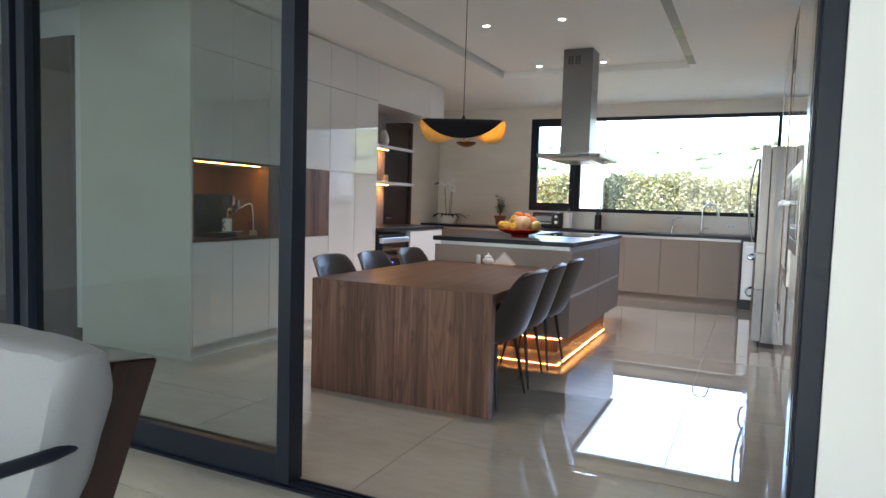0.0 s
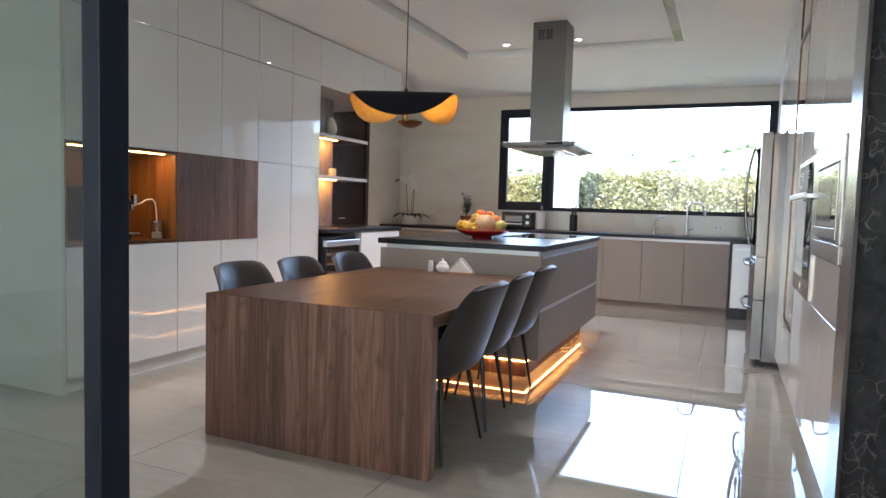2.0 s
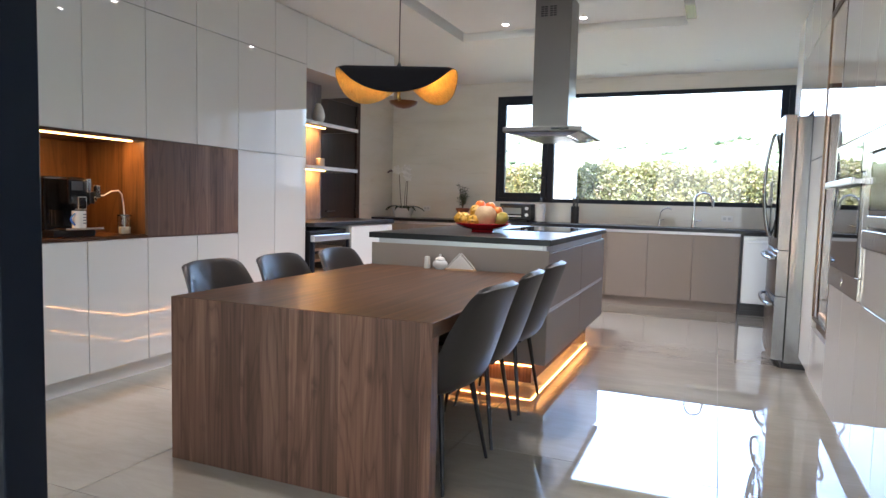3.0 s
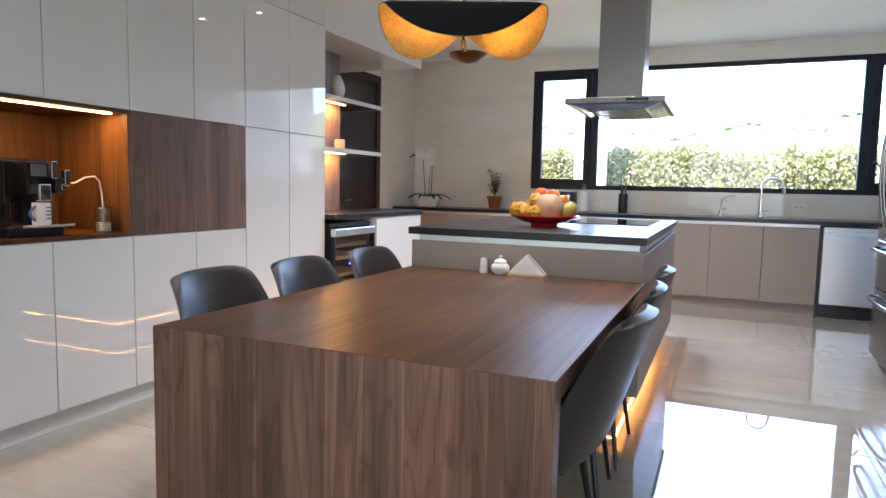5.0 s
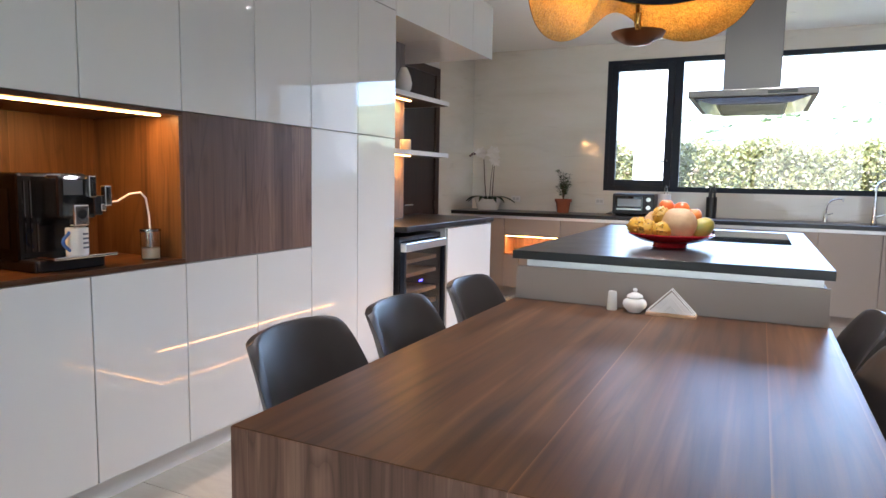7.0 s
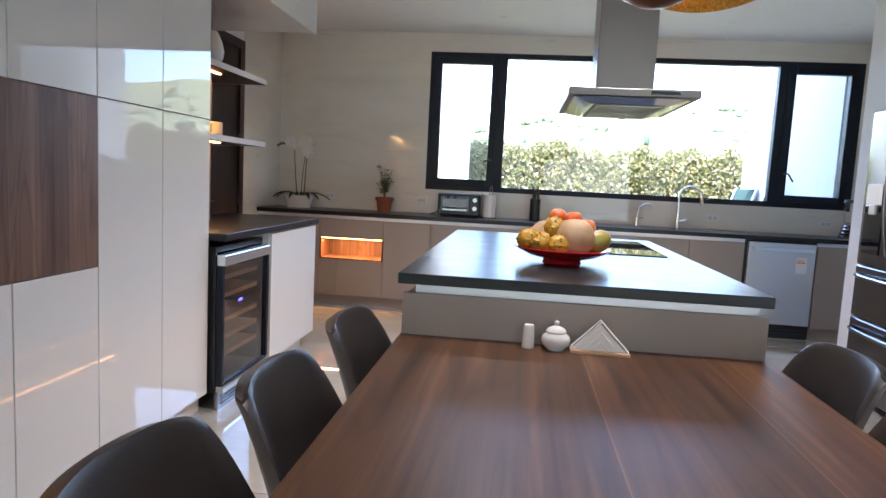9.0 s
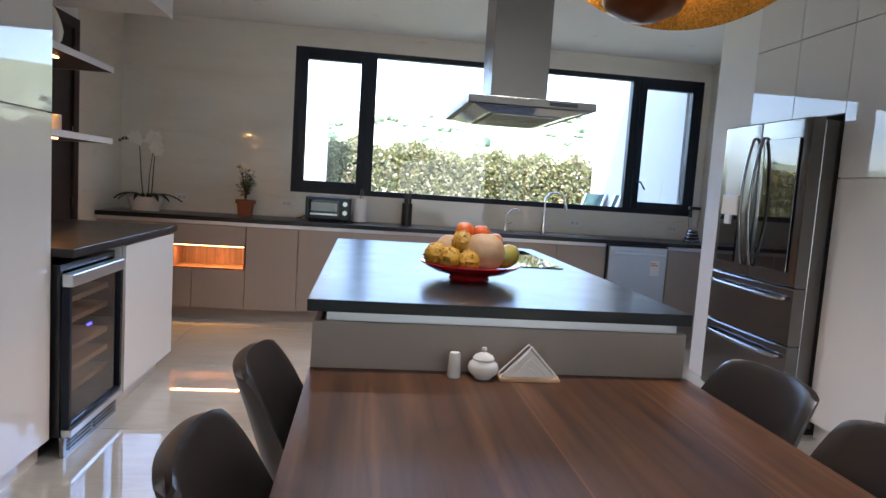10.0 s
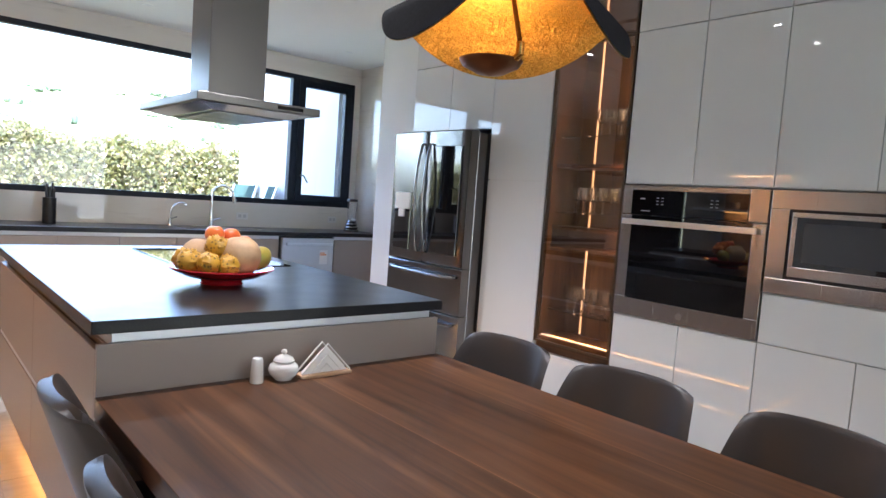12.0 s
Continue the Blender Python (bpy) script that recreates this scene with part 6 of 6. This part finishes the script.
for y, r, h in ((7.16, 0.045, 0.085), (6.75, 0.04, 0.13)):
    whole("candle", lathe(bmesh.new(), [(0.0, 0), (r, 0), (r, h - 0.004), (r - 0.004, h), (0.0, h - 0.003)], -4.15, y, 1.524, 28, False), paint("ivory_wax", (0.72, 0.62, 0.48), 0.5), "ivory pillar candle on the lower shelf", "candle", "candles on the shelf")

# ---- ceiling fittings ----
# the two fittings at y 3.95 are unseen, added with their lamps
for x, y in ((-2.27, 5.75), (-1.57, 5.77), (-2.32, 7.54), (-1.58, 7.54), (-2.25, 3.95), (-1.55, 3.95), (-3.47, 9.4), (-2.465, 9.4), (-1.45, 9.4), (-0.44, 9.4), (0.53, 9.4)):
    inside = TRAY[0] < x < TRAY[2] and TRAY[1] < y < TRAY[3]
    z = CEILING + (0.065 if inside else 0)
    ob = thing("downlight", (x, y, z), "small round recessed ceiling downlight", "ceiling light", "ceiling downlights")
    part("ring", lathe(bmesh.new(), [(0.028, -0.0005), (0.042, -0.0005), (0.042, -0.004), (0.032, -0.005), (0.028, -0.003)], x, y, z, 24, False), CEIL, ob, "", True)
    part("lens", lathe(bmesh.new(), [(0.0, -0.003), (0.029, -0.003), (0.029, -0.0005), (0.0, -0.0005)], x, y, z, 24, False), SPOT if y < 9 else ALU, ob, "", True)
SLOT = paint("grey_slot", (0.4, 0.39, 0.36), 0.6)
ob = thing("slot_diffuser", (-0.65, 5.5, CEILING - 0.004), "long linear air slot with black vents in the ceiling", "air vent")
bm = bmesh.new()
bx(bm, -0.7, 3.2, CEILING - 0.004, -0.69, 7.62, CEILING - 0.0005)
bx(bm, -0.61, 3.2, CEILING - 0.004, -0.6, 7.62, CEILING - 0.0005)
bx(bm, -0.69, 7.61, CEILING - 0.004, -0.61, 7.62, CEILING - 0.0005)
part("frame", bm, CEIL, ob)
for y0, y1, m in ((3.2, 6.1, SLOT), (6.1, 6.5, BLACK), (6.5, 7.2, SLOT), (7.2, 7.61, BLACK)):
    part("slot", bx(box(-0.69, y0, CEILING - 0.0025, -0.61, y1, CEILING - 0.0005), -0.655, y0, CEILING - 0.004, -0.645, y1, CEILING - 0.0025), m, ob)

# ---- armchair in the living room ----
ob = thing("armchair", (-1.75, 0.95, 0), "wooden armchair with a pale grey linen back cushion", "armchair")
LINEN = Mat("pale_grey_linen", (0.26, 0.265, 0.28), 0.9)
wv = LINEN.noise(LINEN.coords((1, 1, 3)), 160, 3)
LINEN.put("Base Color", LINEN.mix(LINEN.range(wv, 0, 0.7), (0.28, 0.285, 0.3), (0.19, 0.195, 0.21)))
LINEN.bump(wv, 0.35, 0.002)
REDWOOD = wood("red_brown_wood", (0.012, 0.004, 0.003), (0.026, 0.008, 0.005), (0.04, 0.013, 0.008), 2, 0.35, 0.4, 0)


def cushion(x0, y0, z0, x1, y1, z1, name, m, shear=0.0):
    bm = bmesh.new()
    bx(bm, x0, y0, z0, x1, y1, z1)
    bmesh.ops.subdivide_edges(bm, edges=bm.edges[:], cuts=9, use_grid_fill=True)
    c, h = Vector(((x0 + x1) / 2, (y0 + y1) / 2, (z0 + z1) / 2)), Vector(((x1 - x0) / 2, (y1 - y0) / 2, (z1 - z0) / 2))
    for v in bm.verts:
        d = v.co - c
        u = [d[i] / h[i] for i in range(3)]
        for i in range(3):
            j, k = (i + 1) % 3, (i + 2) % 3
            d[i] *= 1 - 0.1 * (u[j] ** 4 + u[k] ** 4) * (1.6 if h[i] < 0.12 else 0.5)
        v.co = c + d + Vector((0.004, 0.012, 0.008)) * noise.noise(v.co * 8)
    for v in bm.verts:
        v.co.x += shear * (v.co.z - z1)
    return part(name, bm, m.m, ob, "pale grey linen cushion", True)


ACX = -1.46

# cushion over the shoulder of a slanting wooden back post, dark metal arm
cushion(-2.11, 1.02, 0.45, ACX + 0.19, 1.205, 0.922, "back_cushion", LINEN, 0.36)
bm = bmesh.new()
a = [(1.12, 0.0), (1.26, 0.0), (1.328, 0.846), (1.189, 0.862)]
lo = [bm.verts.new((ACX + 0.068 + 0.33 * (z - 0.846), y, z)) for y, z in a]
hi = [bm.verts.new((ACX + 0.104 + 0.33 * (z - 0.846), y + 0.015, z)) for y, z in a]
bm.faces.new(lo)
bm.faces.new(list(reversed(hi)))
for i in range(4):
    bm.faces.new((lo[i], lo[(i + 1) % 4], hi[(i + 1) % 4], hi[i]))
bmesh.ops.bevel(bm, geom=bm.edges[:], offset=0.005, segments=2, affect="EDGES")
part("back_post", bm, REDWOOD, ob, "dark red-brown wooden back post")
bm = tube(bmesh.new(), [(ACX + 0.06, 1.19, 0.677), (ACX + 0.11, 1.05, 0.685), (ACX + 0.11, 0.9, 0.69), (ACX + 0.09, 0.65, 0.7), (ACX + 0.06, 0.5, 0.7)], 0.016, 12)
part("arm", bm, BLACKALU, ob, "dark metal arm", True)
part("front_leg", tube(bmesh.new(), [(ACX + 0.07, 0.54, 0.7), (ACX + 0.03, 0.58, 0.0)], 0.016, 12), BLACKALU, ob, "", True)
part("seat_frame", box(-2.11, 0.53, 0.27, ACX - 0.1, 1.23, 0.31, bevel=0.008), REDWOOD, ob)
part("front_leg", tube(bmesh.new(), [(-2.08, 0.57, 0.3), (-2.08, 0.57, 0.0)], 0.016, 12), BLACKALU, ob, "", True)
part("back_post", box(-2.15, 1.12, 0.0, -2.112, 1.25, 0.84, bevel=0.006), REDWOOD, ob)
cushion(-2.1, 0.55, 0.312, ACX - 0.1, 1.02, 0.45, "seat_cushion", LINEN)
# ---- floor tiles ----
TILE_X, TILE_Y, TX, TY = 1.2, 1.2, -0.298, 6.848
tile_meshes = {}


def floor_tile(x0, y0, x1, y1, parent):
    key = (round(x1 - x0, 3), round(y1 - y0, 3))
    if key not in tile_meshes:
        t = bmesh.new()
        w, d = key
        bx(t, -w / 2 + 0.002, -d / 2 + 0.002, -0.0058, w / 2 - 0.002, d / 2 - 0.002, 0.0)
        tile_meshes[key] = bpy.data.meshes.new("tile")
        t.to_mesh(tile_meshes[key])
        t.free()
        tile_meshes[key].materials.append(FLOOR)
    ob = new("tile", tile_meshes[key])
    ob.location = ((x0 + x1) / 2, (y0 + y1) / 2, 0)
    ob.parent = parent


floor_ob = bpy.data.objects["floor"]
for i in range(-7, 3):
    for j in range(-9, 3):
        x0, y0 = max(TX + i * TILE_X, -8.2), max(TY + j * TILE_Y, NEAR)
        x1, y1 = min(TX + (i + 1) * TILE_X, 2.4), min(TY + (j + 1) * TILE_Y, FAR)
        if x1 - x0 > 0.05 and y1 - y0 > 0.05:
            floor_tile(x0, y0, x1, y1, floor_ob)
